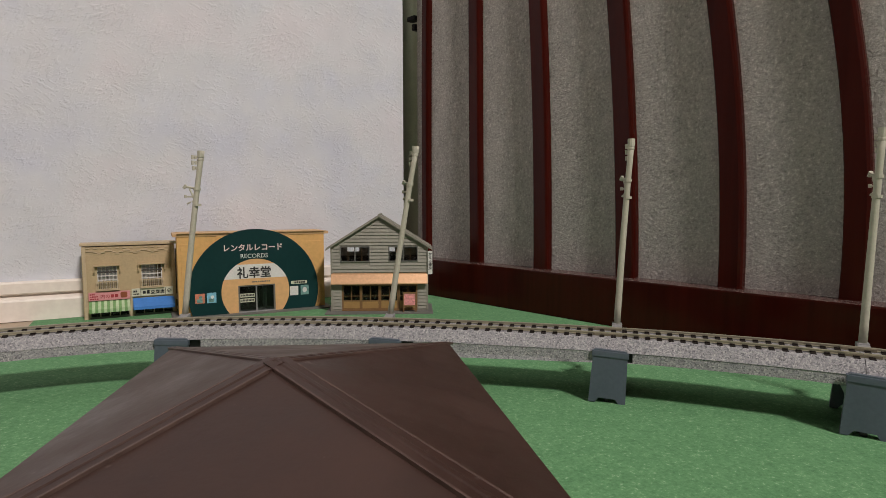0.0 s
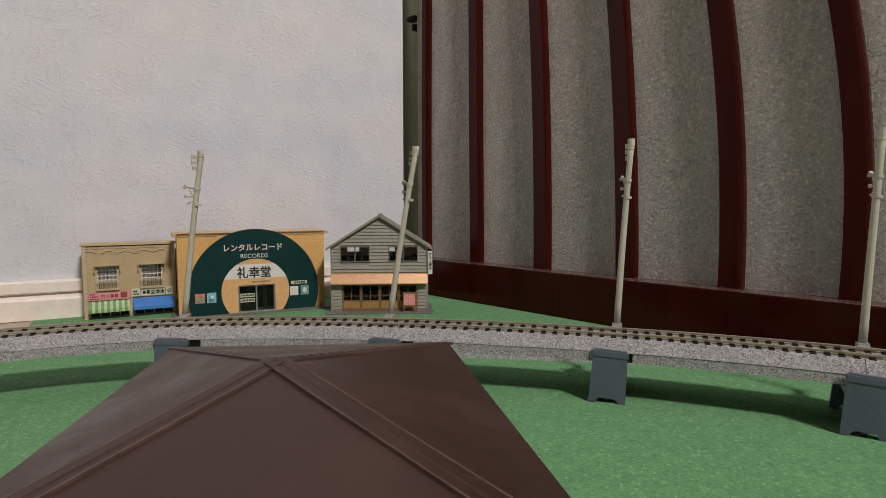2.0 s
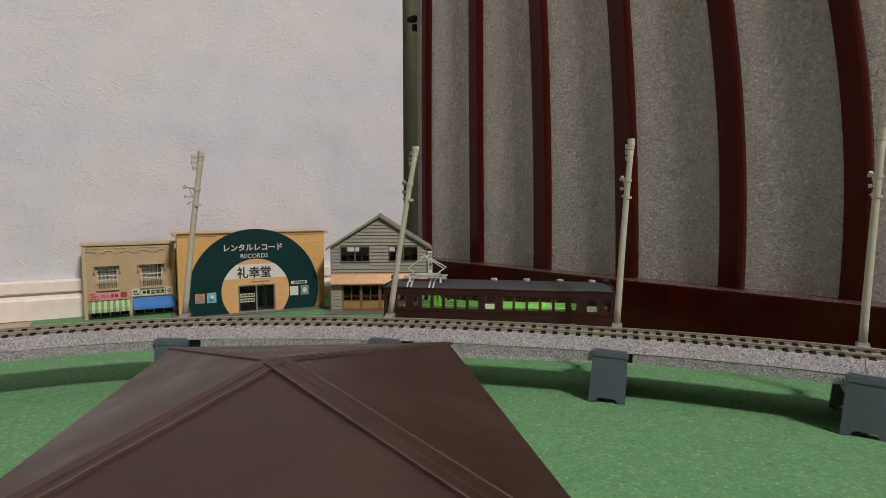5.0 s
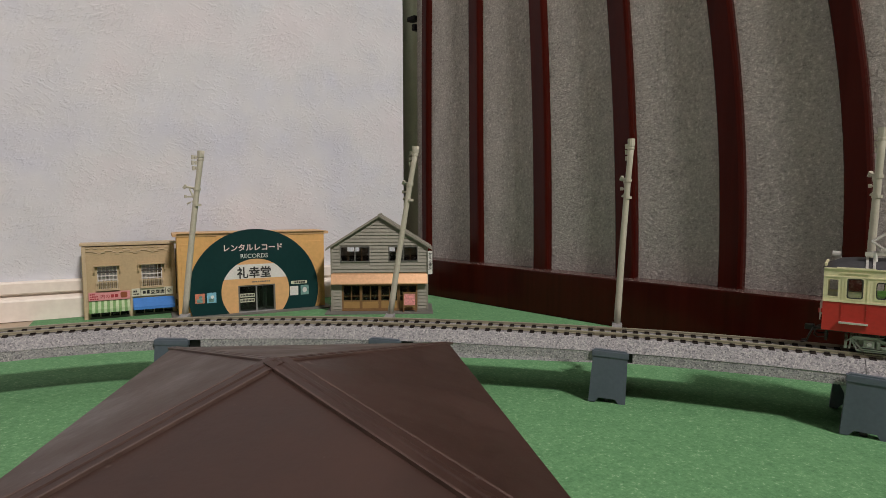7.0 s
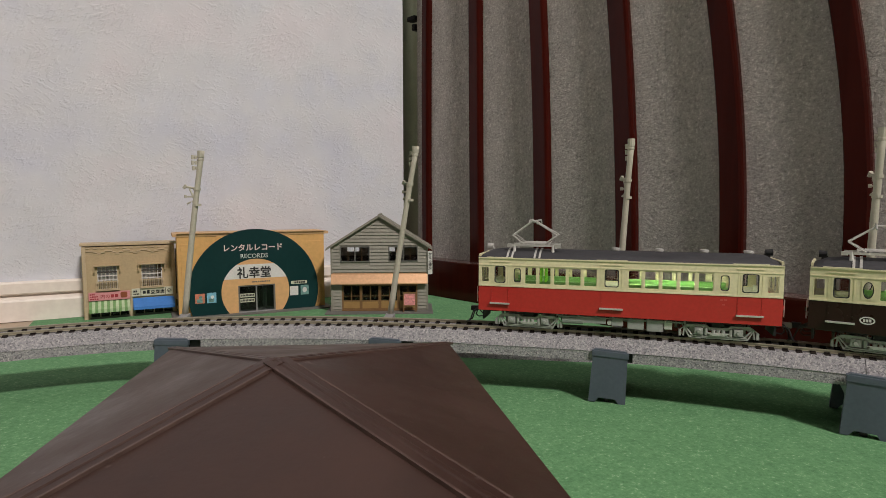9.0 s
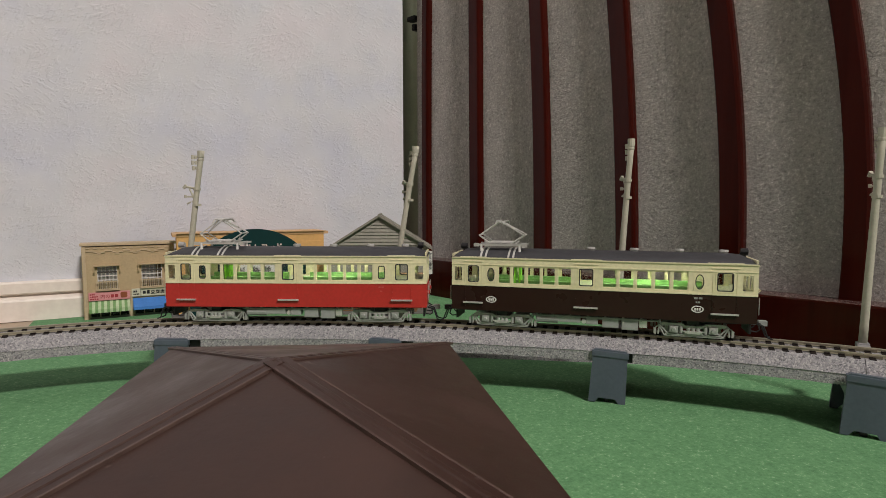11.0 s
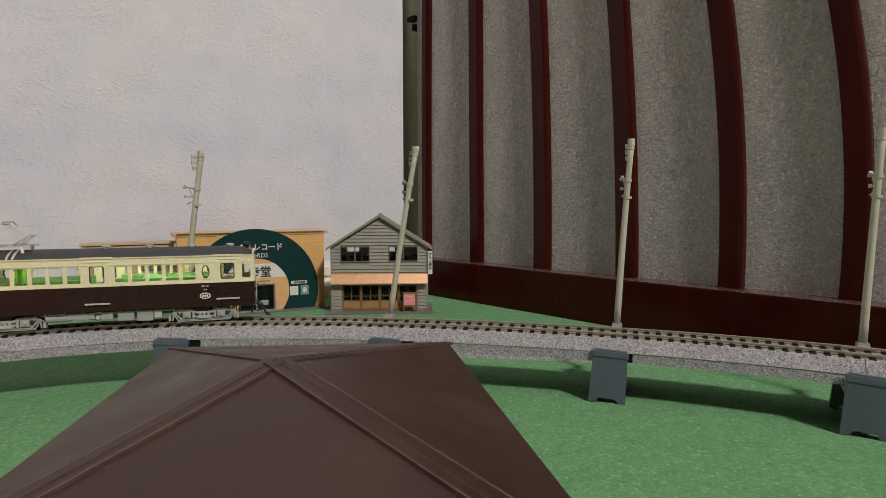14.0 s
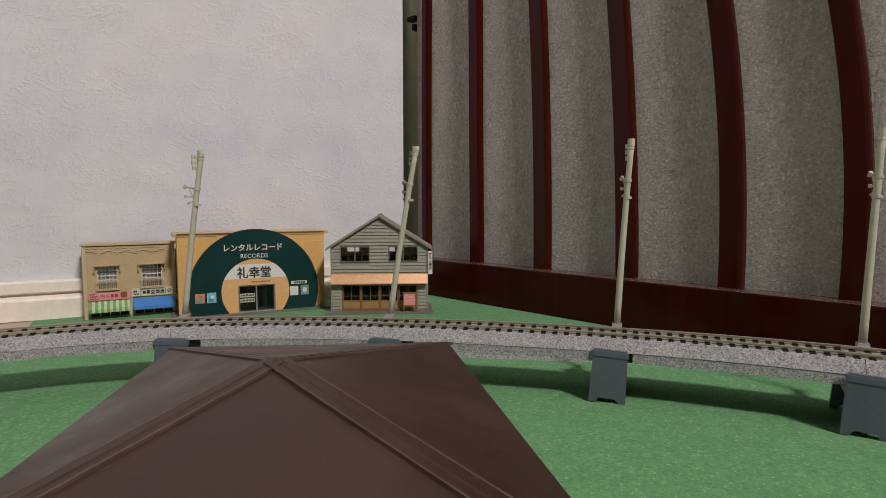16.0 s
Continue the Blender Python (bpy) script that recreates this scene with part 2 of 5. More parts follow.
def pierced_wall(x0, x1, z0, z1, holes, y0, y1):
    """A wall in x and z with rectangular holes (x0, x1, z0, z1), as a grid of blocks with the holes left out."""
    xs = sorted({x0, x1, *[h[0] for h in holes], *[h[1] for h in holes]})
    zs = sorted({z0, z1, *[h[2] for h in holes], *[h[3] for h in holes]})
    bm = bmesh.new()
    grid = {}

    def solid(i, k):
        if not (0 <= i < len(xs) - 1 and 0 <= k < len(zs) - 1):
            return False
        cx, cz = (xs[i] + xs[i + 1]) / 2, (zs[k] + zs[k + 1]) / 2
        return not any(h[0] < cx < h[1] and h[2] < cz < h[3] for h in holes)

    def vert(i, k, s):
        if (i, k, s) not in grid:
            grid[i, k, s] = bm.verts.new((xs[i], (y0, y1)[s], zs[k]))
        return grid[i, k, s]

    for i in range(len(xs) - 1):
        for k in range(len(zs) - 1):
            if not solid(i, k):
                continue
            for s in (0, 1):
                bm.faces.new([vert(i, k, s), vert(i + 1, k, s), vert(i + 1, k + 1, s), vert(i, k + 1, s)])
            for di, dk, a, b in ((-1, 0, (0, 0), (0, 1)), (1, 0, (1, 0), (1, 1)), (0, -1, (0, 0), (1, 0)), (0, 1, (0, 1), (1, 1))):
                if not solid(i + di, k + dk):
                    bm.faces.new([vert(i + a[0], k + a[1], 0), vert(i + b[0], k + b[1], 0), vert(i + b[0], k + b[1], 1), vert(i + a[0], k + a[1], 1)])
    return bm


def lettering(words, height, x, y, z, material, parent, thick=0.15, bold=0.0, squeeze=1.0, upright=False, name="lettering"):
    """Words standing in the x-z plane, facing -y, centred on x, with their foot at z (millimetres)."""
    curve = bpy.data.curves.new("words", "FONT")
    curve.body, curve.size, curve.align_x = words, height, "CENTER"
    curve.extrude, curve.offset, curve.resolution_u = thick / 2, bold, 2
    if upright:
        curve.space_line = 0.95
    tmp = new("words", curve)
    deps = bpy.context.evaluated_depsgraph_get()
    me = bpy.data.meshes.new_from_object(tmp.evaluated_get(deps))
    bpy.data.objects.remove(tmp)
    me.transform(Matrix.Scale(MM, 4) @ Matrix.Translation((x, y, z)) @ Matrix.Rotation(radians(90), 4, "X") @ Matrix.Diagonal((squeeze, 1, 1, 1)))
    me.materials.clear()
    me.materials.append(material)
    ob = new(name, me)
    ob.parent = parent
    return ob


# ---- the line of the tracks ----
def line_y(x):
    return 217.54 - 0.17026 * x - 0.00101196 * x * x + 1.2648e-6 * x ** 3 - 1.8855e-8 * x ** 4


def line_slope(x):
    return -0.17026 - 0.00202392 * x + 3.7944e-6 * x * x - 7.542e-8 * x ** 3


def trace_line():
    """The centre line by its length from x = 0, as (place, heading): the seen stretch, and beyond it the round of an oval."""
    out = {}
    for sign in (1, -1):
        x, y, h = 0.0, line_y(0.0), math.atan(line_slope(0.0))
        for k in range(0, 901):
            out[sign * k] = (x, y, h)
            x += sign * math.cos(h)
            y += sign * math.sin(h)
            if -155 < x < 127:
                y, h = line_y(x), math.atan(line_slope(x))
            elif abs(h) < radians(178):
                h -= 1 / 290.0 * sign if sign > 0 else -1 / 290.0
    return out


LINE = trace_line()


def on_line(s, off=0.0):
    """Place and heading at s along the line, off millimetres to its far side."""
    k = max(-899, min(898, math.floor(s)))
    f = s - k
    a, b = LINE[k], LINE[k + 1]
    h = a[2] + (b[2] - a[2]) * f
    return Vector((a[0] + (b[0] - a[0]) * f - math.sin(h) * off, a[1] + (b[1] - a[1]) * f + math.cos(h) * off)), h


RAIL_Z = 23.5      # top of the rails of the raised track
FAR_Z = 5.0        # the track behind lies on the mat


def far_off(s):
    """How far the track behind runs from the near one: it is less curved."""
    d = s + 20.0
    if d > 0:
        return 43.0 + (0.0009 * d * d if d < 150 else max(0.0, 20.25 - 0.25 * (d - 150)))
    d = -d
    return 43.0 + (0.0026 * d * d if d < 92 else 22.0 + 0.35 * min(d - 92, 90))



# ---- room ----
WALL_A = Vector((-243.0, 335.0))


def build_room():
    m = Matrix.Translation((WALL_A.x * MM, WALL_A.y * MM, 0)) @ Matrix.Rotation(radians(28), 4, "Z")
    wall = link("wall_north", box(-2200, 243.0, 6, 60, -2, 2400, bevel=1.5), M_WALLPAPER, at=m)
    tagged(wall, "white embossed vinyl wallpaper on the wall", "wall", kind="structure")
    board = thing("baseboard", "cream painted stepped skirting board along the wall", "baseboard", kind="structure", m=m)
    lower = prism([(-3.0, 0), (-3.0, 11.6), (-2.4, 12.7), (0.6, 14.0), (5.9, 14.0), (5.9, 0)], -2200, 236)
    for v in lower.verts:
        v.co = (v.co.y, v.co.x, v.co.z)
    part("lower_board", lower, M_BASEBOARD, board)
    part("groove", box(-2200, 236, 3.4, 5.9, 14.0, 15.4), M_BASEBOARD, board)
    upper = prism([(0.9, 15.4), (0.0, 16.2), (0.0, 22.0), (0.8, 22.9), (5.9, 22.9), (5.9, 15.4)], -2200, 236)
    for v in upper.verts:
        v.co = (v.co.y, v.co.x, v.co.z)
    part("upper_moulding", upper, M_BASEBOARD, board)
    # folded sheet added behind the wall's end to give the dim grey-green strip
    curtain = bmesh.new()
    cols = []
    for i in range(61):
        x = 190 + 5 * i
        y = 88 + 6 * math.sin(i * 0.9) + 2 * math.sin(i * 2.3)
        cols.append([curtain.verts.new((x, y + d, z)) for d, z in ((0, 30), (0, 1900), (2, 1900), (2, 30))])
    for a, b in zip(cols, cols[1:]):
        for k in range(4):
            curtain.faces.new((a[k], a[(k + 1) % 4], b[(k + 1) % 4], b[k]))
    hung = link("curtain", curtain, M_OLIVE, at=m, smooth=True)
    tagged(hung, "added olive-grey sheet that makes the dim strip past the wall's end", "curtain")
    floor = link("floor", box(-2600, 2600, -2800, 2000, -30, -0.4), M_FLOOR)
    tagged(floor, "pale beige wooden floor", "floor", kind="structure")
    # unseen ceiling and walls added, kept grey to hold bounced light down
    ceil = link("ceiling", box(-2600, 2600, -2800, 2000, 2400, 2440), M_PLASTER)
    tagged(ceil, "unseen grey ceiling added to close the room", "ceiling", kind="structure")
    for name, lim in (("wall_far", (-2600, 2600, 2000, 2040, -2, 2400)), ("wall_south", (-2600, 2600, -2840, -2800, -2, 2400)), ("wall_west", (-2640, -2600, -2800, 2000, -2, 2400)), ("wall_east", (2600, 2640, -2800, 2000, -2, 2400))):
        tagged(link(name, box(*lim), M_PLASTER), "unseen grey wall added to close the room", "wall", kind="structure")
    # the green sheet under the layout, its back edge along the skirting
    bm = box(-2, 900, -900, -3.2, 0, 0.5, bevel=0.15)
    mm = Matrix.Translation((WALL_A.x * MM, WALL_A.y * MM, -0.0005)) @ Matrix.Rotation(radians(28), 4, "Z")
    sheet = link("grass_mat", bm, M_MAT, at=mm)
    tagged(sheet, "green flocked grass mat laid on the floor", "mat", kind="structure")


build_room()

# ---- slatted furniture ----
SIDE_A = Vector((-8.0, 421.9))
SIDE_ANGLE = -46.0
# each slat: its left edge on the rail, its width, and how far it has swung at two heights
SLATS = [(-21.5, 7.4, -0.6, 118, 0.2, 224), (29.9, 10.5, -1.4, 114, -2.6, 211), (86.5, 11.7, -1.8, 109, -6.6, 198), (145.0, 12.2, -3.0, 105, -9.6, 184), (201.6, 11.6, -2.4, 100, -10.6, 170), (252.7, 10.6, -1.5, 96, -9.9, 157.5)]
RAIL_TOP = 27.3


def build_bench():
    """The back of a slatted piece of furniture, local x along it, y away from the room, z up."""
    m = Matrix.Translation((SIDE_A.x * MM, SIDE_A.y * MM, 0)) @ Matrix.Rotation(radians(SIDE_ANGLE), 4, "Z")
    b = thing("slatted_bench_back", "dark red lacquered wooden slatted back with grey upholstery behind", "bench", m=m)
    part("bottom_rail", box(-38, 620, 0, 26, 0, RAIL_TOP, bevel=0.9), M_WOOD, b, "glossy red-brown bottom rail")
    part("top_rail", box(-38, 620, 4, 24, 420, 450, bevel=2), M_WOOD, b)
    # the cloth sags in a little between the slats
    bm = bmesh.new()
    nx, nz = 200, 8
    rows = []
    for i in range(nx + 1):
        x = -38 + 656 * i / nx
        col = []
        for k in range(nz + 1):
            ph = ((x + 16) / 54.6) % 1.0
            edge = 5.0 * max(0.0, (-30 - x) / 8) ** 2
            col.append(bm.verts.new((x, 13.4 + 1.2 * math.sin(math.pi * ph) + edge, 25 + 400 * k / nz)))
        rows.append(col)
    for i in range(nx):
        for k in range(nz):
            bm.faces.new((rows[i][k], rows[i + 1][k], rows[i + 1][k + 1], rows[i][k + 1]))
    ext = bmesh.ops.extrude_face_region(bm, geom=bm.faces[:])["geom"]
    bmesh.ops.translate(bm, vec=(0, 9, 0), verts=[e for e in ext if isinstance(e, bmesh.types.BMVert)])
    bm.normal_update()
    for e in bm.edges:
        if len(e.link_faces) == 2 and e.calc_face_angle(0) > 0.7:
            e.smooth = False
    part("upholstery", bm, M_FABRIC, b, "grey woven upholstery cloth", smooth=True)
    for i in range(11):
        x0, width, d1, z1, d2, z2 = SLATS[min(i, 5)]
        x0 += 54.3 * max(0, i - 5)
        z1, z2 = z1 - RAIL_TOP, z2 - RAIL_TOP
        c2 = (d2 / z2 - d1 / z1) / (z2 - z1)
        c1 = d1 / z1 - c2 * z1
        bm = bmesh.new()
        n = 28
        ringv = []
        for k in range(n + 1):
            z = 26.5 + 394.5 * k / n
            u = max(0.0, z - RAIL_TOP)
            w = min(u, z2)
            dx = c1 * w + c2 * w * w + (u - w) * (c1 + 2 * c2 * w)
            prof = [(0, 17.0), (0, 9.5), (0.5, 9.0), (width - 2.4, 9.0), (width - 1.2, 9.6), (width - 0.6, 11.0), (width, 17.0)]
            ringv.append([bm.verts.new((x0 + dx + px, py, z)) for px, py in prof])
        m_ = len(ringv[0])
        for k in range(n):
            for a in range(m_):
                c = (a + 1) % m_
                bm.faces.new((ringv[k][a], ringv[k][c], ringv[k + 1][c], ringv[k + 1][a]))
        bm.faces.new(ringv[0])
        bm.faces.new(ringv[-1][::-1])
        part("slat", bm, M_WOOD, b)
    part("hook", box(-45.5, -36.5, 15, 21, 214.0, 217.5, bevel=0.6), M_DARK, b, "small black hook")
    part("hook", box(-40, -36.5, 15, 21, 206.0, 211.0, bevel=0.8), M_DARK, b, "small black hook")


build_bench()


# ---- tracks ----
def side_of(off, s):
    return off(s) if callable(off) else off


def sweep(profile, s0, s1, off, step=3.0, z=0.0):
    """A profile of (offset, height) points carried along the line between two lengths."""
    bm = bmesh.new()
    n = max(1, int(round((s1 - s0) / step)))
    rows = []
    for i in range(n + 1):
        s = s0 + (s1 - s0) * i / n
        rows.append([bm.verts.new((*on_line(s, side_of(off, s) + o)[0], z + h)) for o, h in profile])
    k = len(profile)
    for i in range(n):
        for a in range(k):
            c = (a + 1) % k
            bm.faces.new((rows[i][a], rows[i][c], rows[i + 1][c], rows[i + 1][a]))
    bm.faces.new(rows[0])
    bm.faces.new(rows[-1][::-1])
    return bm


def sleeper_mesh():
    me = bpy.data.meshes.new("sleeper")
    bm = box(-0.85, 0.85, -7.6, 7.6, -0.6, 0.17, bevel=0.08)
    for y in (-4.5, 4.5):
        for d in (-1, 1):
            add_box(bm, -0.8, 0.8, *sorted((y + d * 0.22, y + d * 1.2)), 0.1, 0.46)
    bm.transform(Matrix.Scale(MM, 4))
    bm.to_mesh(me)
    bm.free()
    me.materials.append(M_SLEEPER)
    return me


SLEEPER = sleeper_mesh()


def rail_profile(o):
    return [(o - 0.65, -1.08), (o - 0.65, -0.92), (o - 0.2, -0.8), (o - 0.2, -0.46), (o - 0.34, -0.4), (o - 0.34, -0.06), (o - 0.28, 0), (o + 0.28, 0), (o + 0.34, -0.06), (o + 0.34, -0.4), (o + 0.2, -0.46), (o + 0.2, -0.8), (o + 0.65, -0.92), (o + 0.65, -1.08)]


def track_piece(s0, s1, off, zr, raised, sleepers):
    t = thing("track_section", "curved model track section with grey ballast and nickel rails" if raised else "model track section lying on the green mat", "track", "track sections in a row")
    g = 0.10
    bed = [(-11.4, -5.5), (-8.4, -1.6), (-7.8, -1.3), (7.8, -1.3), (8.4, -1.6), (11.4, -5.5)] if raised else [(-9.4, -5.0), (-8.4, -1.6), (-7.8, -1.3), (7.8, -1.3), (8.4, -1.6), (9.4, -5.0)]
    part("ballast_bed", sweep(bed, s0 + g, s1 - g, off, z=zr), M_BALLAST, t, "grey speckled ballast shoulder")
    for o in (-4.5, 4.5):
        r = part("rail", sweep(rail_profile(o), s0 + 0.12, s1 - 0.12, off, z=zr), M_RAIL, t)
        for e in (s0 + 2.4, s1 - 2.4):
            p, h = on_line(e, side_of(off, e) + o)
            bm = box(-2.6, 2.3, -0.95, 0.95, zr - 1.4, zr - 0.42, bevel=0.12, m=Matrix.Translation((p.x, p.y, 0)) @ Matrix.Rotation(h, 4, "Z"))
            part("rail_joiner", bm, M_JOINER, r, "khaki plastic rail joiner")
    n = sleepers
    if n:
        for i in range(n):
            s = s0 + (s1 - s0) * (i + 0.5) / n
            p, h = on_line(s, side_of(off, s))
            ob = new("sleeper", SLEEPER)
            ob.parent = t
            ob.matrix_local = Matrix.Translation((p.x * MM, p.y * MM, (zr - 1.25) * MM)) @ Matrix.Rotation(h, 4, "Z")
    return t


def girder(s0, s1):
    """The stone-textured viaduct beam under the raised track."""
    bm = sweep([(-11.2, -9.0), (-11.2, -5.55), (11.2, -5.55), (11.2, -9.0)], s0 + 0.1, s1 - 0.1, 0, z=RAIL_Z)
    ob = link("viaduct_beam", bm, M_BALLAST)
    tagged(ob, "grey stone-textured viaduct beam under the track", "viaduct beam", "viaduct beams in a row")


def pier(s, shift=0.0):
    p, h = on_line(s, shift)
    t = thing("track_pier", "slate blue plastic pier holding up the track", "pier", "piers under the viaduct", m=mm_pose(p.x, p.y, 0, 0, 3.0, math.degrees(h)))
    top = RAIL_Z - 4.6
    for sy in (-1, 1):
        y0, y1 = sorted((sy * 11.7, sy * 13.4))
        w0, w1 = 5.8, 6.2
        outline = [(-w1, 0), (-w1 + 2.2, 0), (-w1 + 3.4, 1.7), (w1 - 3.4, 1.7), (w1 - 2.2, 0), (w1, 0), (w0, top - 2.6), (w0, top - 0.6), (w0 - 0.6, top), (-w0 + 0.6, top), (-w0, top - 0.6), (-w0, top - 2.6)]
        leg = part("leg", prism(outline, y0, y1), M_PIER, t)
        part("cap_band", box(-w0 - 0.35, w0 + 0.35, y0 - 0.3, y1 + 0.3, top - 2.6, top - 0.5, bevel=0.25), M_PIER, leg)
    part("cross_head", box(-5.4, 5.4, -11.8, 11.8, RAIL_Z - 12.6, RAIL_Z - 9.6, bevel=0.2), M_PIER, t)
    # black block added so that the open gap in the beam looks shaded
    part("gap_dark_block", box(-4.0, 11.0, -10.4, 10.4, RAIL_Z - 9.0, RAIL_Z - 5.6), M_DARK, t, "black block that darkens the open gap beside the pier")
    # the web is black, not slate: shade inside the hollow pier put into colour
    part("inner_web", box(-0.9, 0.9, -11.8, 11.8, 0, RAIL_Z - 12.5), M_DARK, t, "inner web coloured black for the shade between the legs")


SEEN_JOINTS = {-1: -189.0, 0: -105.5, 1: -21.5, 2: 62.0, 3: 139.0}
PIER_SHIFT = {0: 1.0, 1: 1.0, 2: 1.2, 3: -0.8}


def joint(k):
    return SEEN_JOINTS.get(k, -105.5 + 82.5 * k)


for k in range(-8, 10):
    a, b = joint(k), joint(k + 1)
    if -790 < a and b < 890:
        track_piece(a, b, 0.0, RAIL_Z, True, 20 if -3 < k < 5 else 0)
        girder(a + (11.6 if k in (0, 1) else 8.4), b + 0.6)
        pier(a, PIER_SHIFT.get(k, 0.0))
        track_piece(a + 20, b + 20, far_off, FAR_Z, False, 20 if -3 < k < 4 else 0)


# ---- poles ----
def pole(s, off, lean, turn, bend, H=72.0):
    p, h = on_line(s, off)
    q, _ = on_line(s, 11.0)
    t = thing("line_pole", "pale grey plastic line pole leaning beside the track", "pole", "poles along the track", m=mm_pose(p.x, p.y, RAIL_Z - 2.0))
    # tapered shaft, a little bent
    bm = bmesh.new()
    n, seg = 10, 12
    rows = []
    for k in range(n + 1):
        f = k / n
        r = 1.30 - 0.22 * f
        if k == n:
            r = 1.18
        dx = lean * f + bend * f * f
        rows.append([bm.verts.new((dx + r * math.cos(2 * math.pi * a / seg), r * math.sin(2 * math.pi * a / seg), H * f)) for a in range(seg)])
    for k in range(n):
        for a in range(seg):
            c = (a + 1) % seg
            bm.faces.new((rows[k][a], rows[k][c], rows[k + 1][c], rows[k + 1][a]))
    bm.faces.new(rows[0])
    bm.faces.new(rows[-1][::-1])
    part("shaft", bm, M_POLE, t, smooth=True)
    d = Vector((q.x - p.x, q.y - p.y))
    foot = box(-1.9, 1.9, -1.8, 1.8, -1.0, 0.7, bevel=0.4, m=Matrix.Rotation(h, 4, "Z"))
    add_box(foot, -1.8, 1.8, 0, d.length + 1, -1.2, 0.2, m=Matrix.Rotation(math.atan2(-d.x, d.y), 4, "Z"))
    part("foot_clip", foot, M_POLEBASE, t, "grey clip-on foot")

    def up(z):
        f = z / H
        return lean * f + bend * f * f

    rot = Matrix.Rotation(radians(turn), 4, "Z")

    def fitting(name, items):
        bm = bmesh.new()
        for a, b, r in items:
            add_rod(bm, a, b, r, n=10)
        z = items[0][0][2]
        bm.transform(Matrix.Translation((up(z), 0, 0)) @ rot)
        part(name, bm, M_POLE, t)

    e = H - 69.5
    fitting("top_band", [((0, 0, 66.9 + e), (0, 0, 69.7 + e), 1.36)])
    fitting("top_band", [((0, 0, 65.6 + e), (0, 0, 66.3 + e), 1.38)])
    fitting("bracket_arm", [((0.4, 0, 54.0 + e), (-5.4, 0, 54.7 + e), 0.46), ((-0.6, 0, 47.6 + e), (-3.2, 0, 54.3 + e), 0.4), ((0, 0, 47.4 + e), (-2.2, 0, 48.6 + e), 0.42)])
    fitting("arm_band", [((0, 0, 53.2 + e), (0, 0, 54.3 + e), 1.5), ((0, 0, 46.6 + e), (0, 0, 47.6 + e), 1.55)])
    fitting("insulator", [((-5.5, 0, 54.0 + e), (-4.4, 0, 55.4 + e), 0.66)])
    fitting("insulator", [((-1.2, 0, 50.6 + e), (-4.6, 0, 50.6 + e), 0.36), ((-4.4, 0, 50.0 + e), (-4.4, 0, 51.3 + e), 0.52)])
    fitting("insulator", [((-2.0, 0, 48.4 + e), (-3.6, 0, 47.5 + e), 0.34)])
    for z, d in ((62.6, 2.6), (64.9, 3.2), (67.2, 3.6)):
        fitting("insulator", [((0, 0, z + e), (-d, 0, z + e), 0.36), ((-d + 0.1, 0, z - 1.0 + e), (-d + 0.1, 0, z + 0.7 + e), 0.56), ((-d + 1.4, 0, z - 0.9 + e), (-d + 1.4, 0, z + 0.5 + e), 0.5)])


pole(-107.7, 19.5, 7.7, 5, 1.8, 69.7)
pole(-25.2, 19.5, 10.0, -52, 1.6, 71.7)
pole(65.2, 19.0, 2.8, -78, 1.2, 72.6)
pole(141.8, 18.0, 1.9, -100, 0.6, 72.7)
pole(222.0, 18.0, 2.0, -100, 0.8)
pole(-194.0, 19.0, 6.0, 5, 1.5)


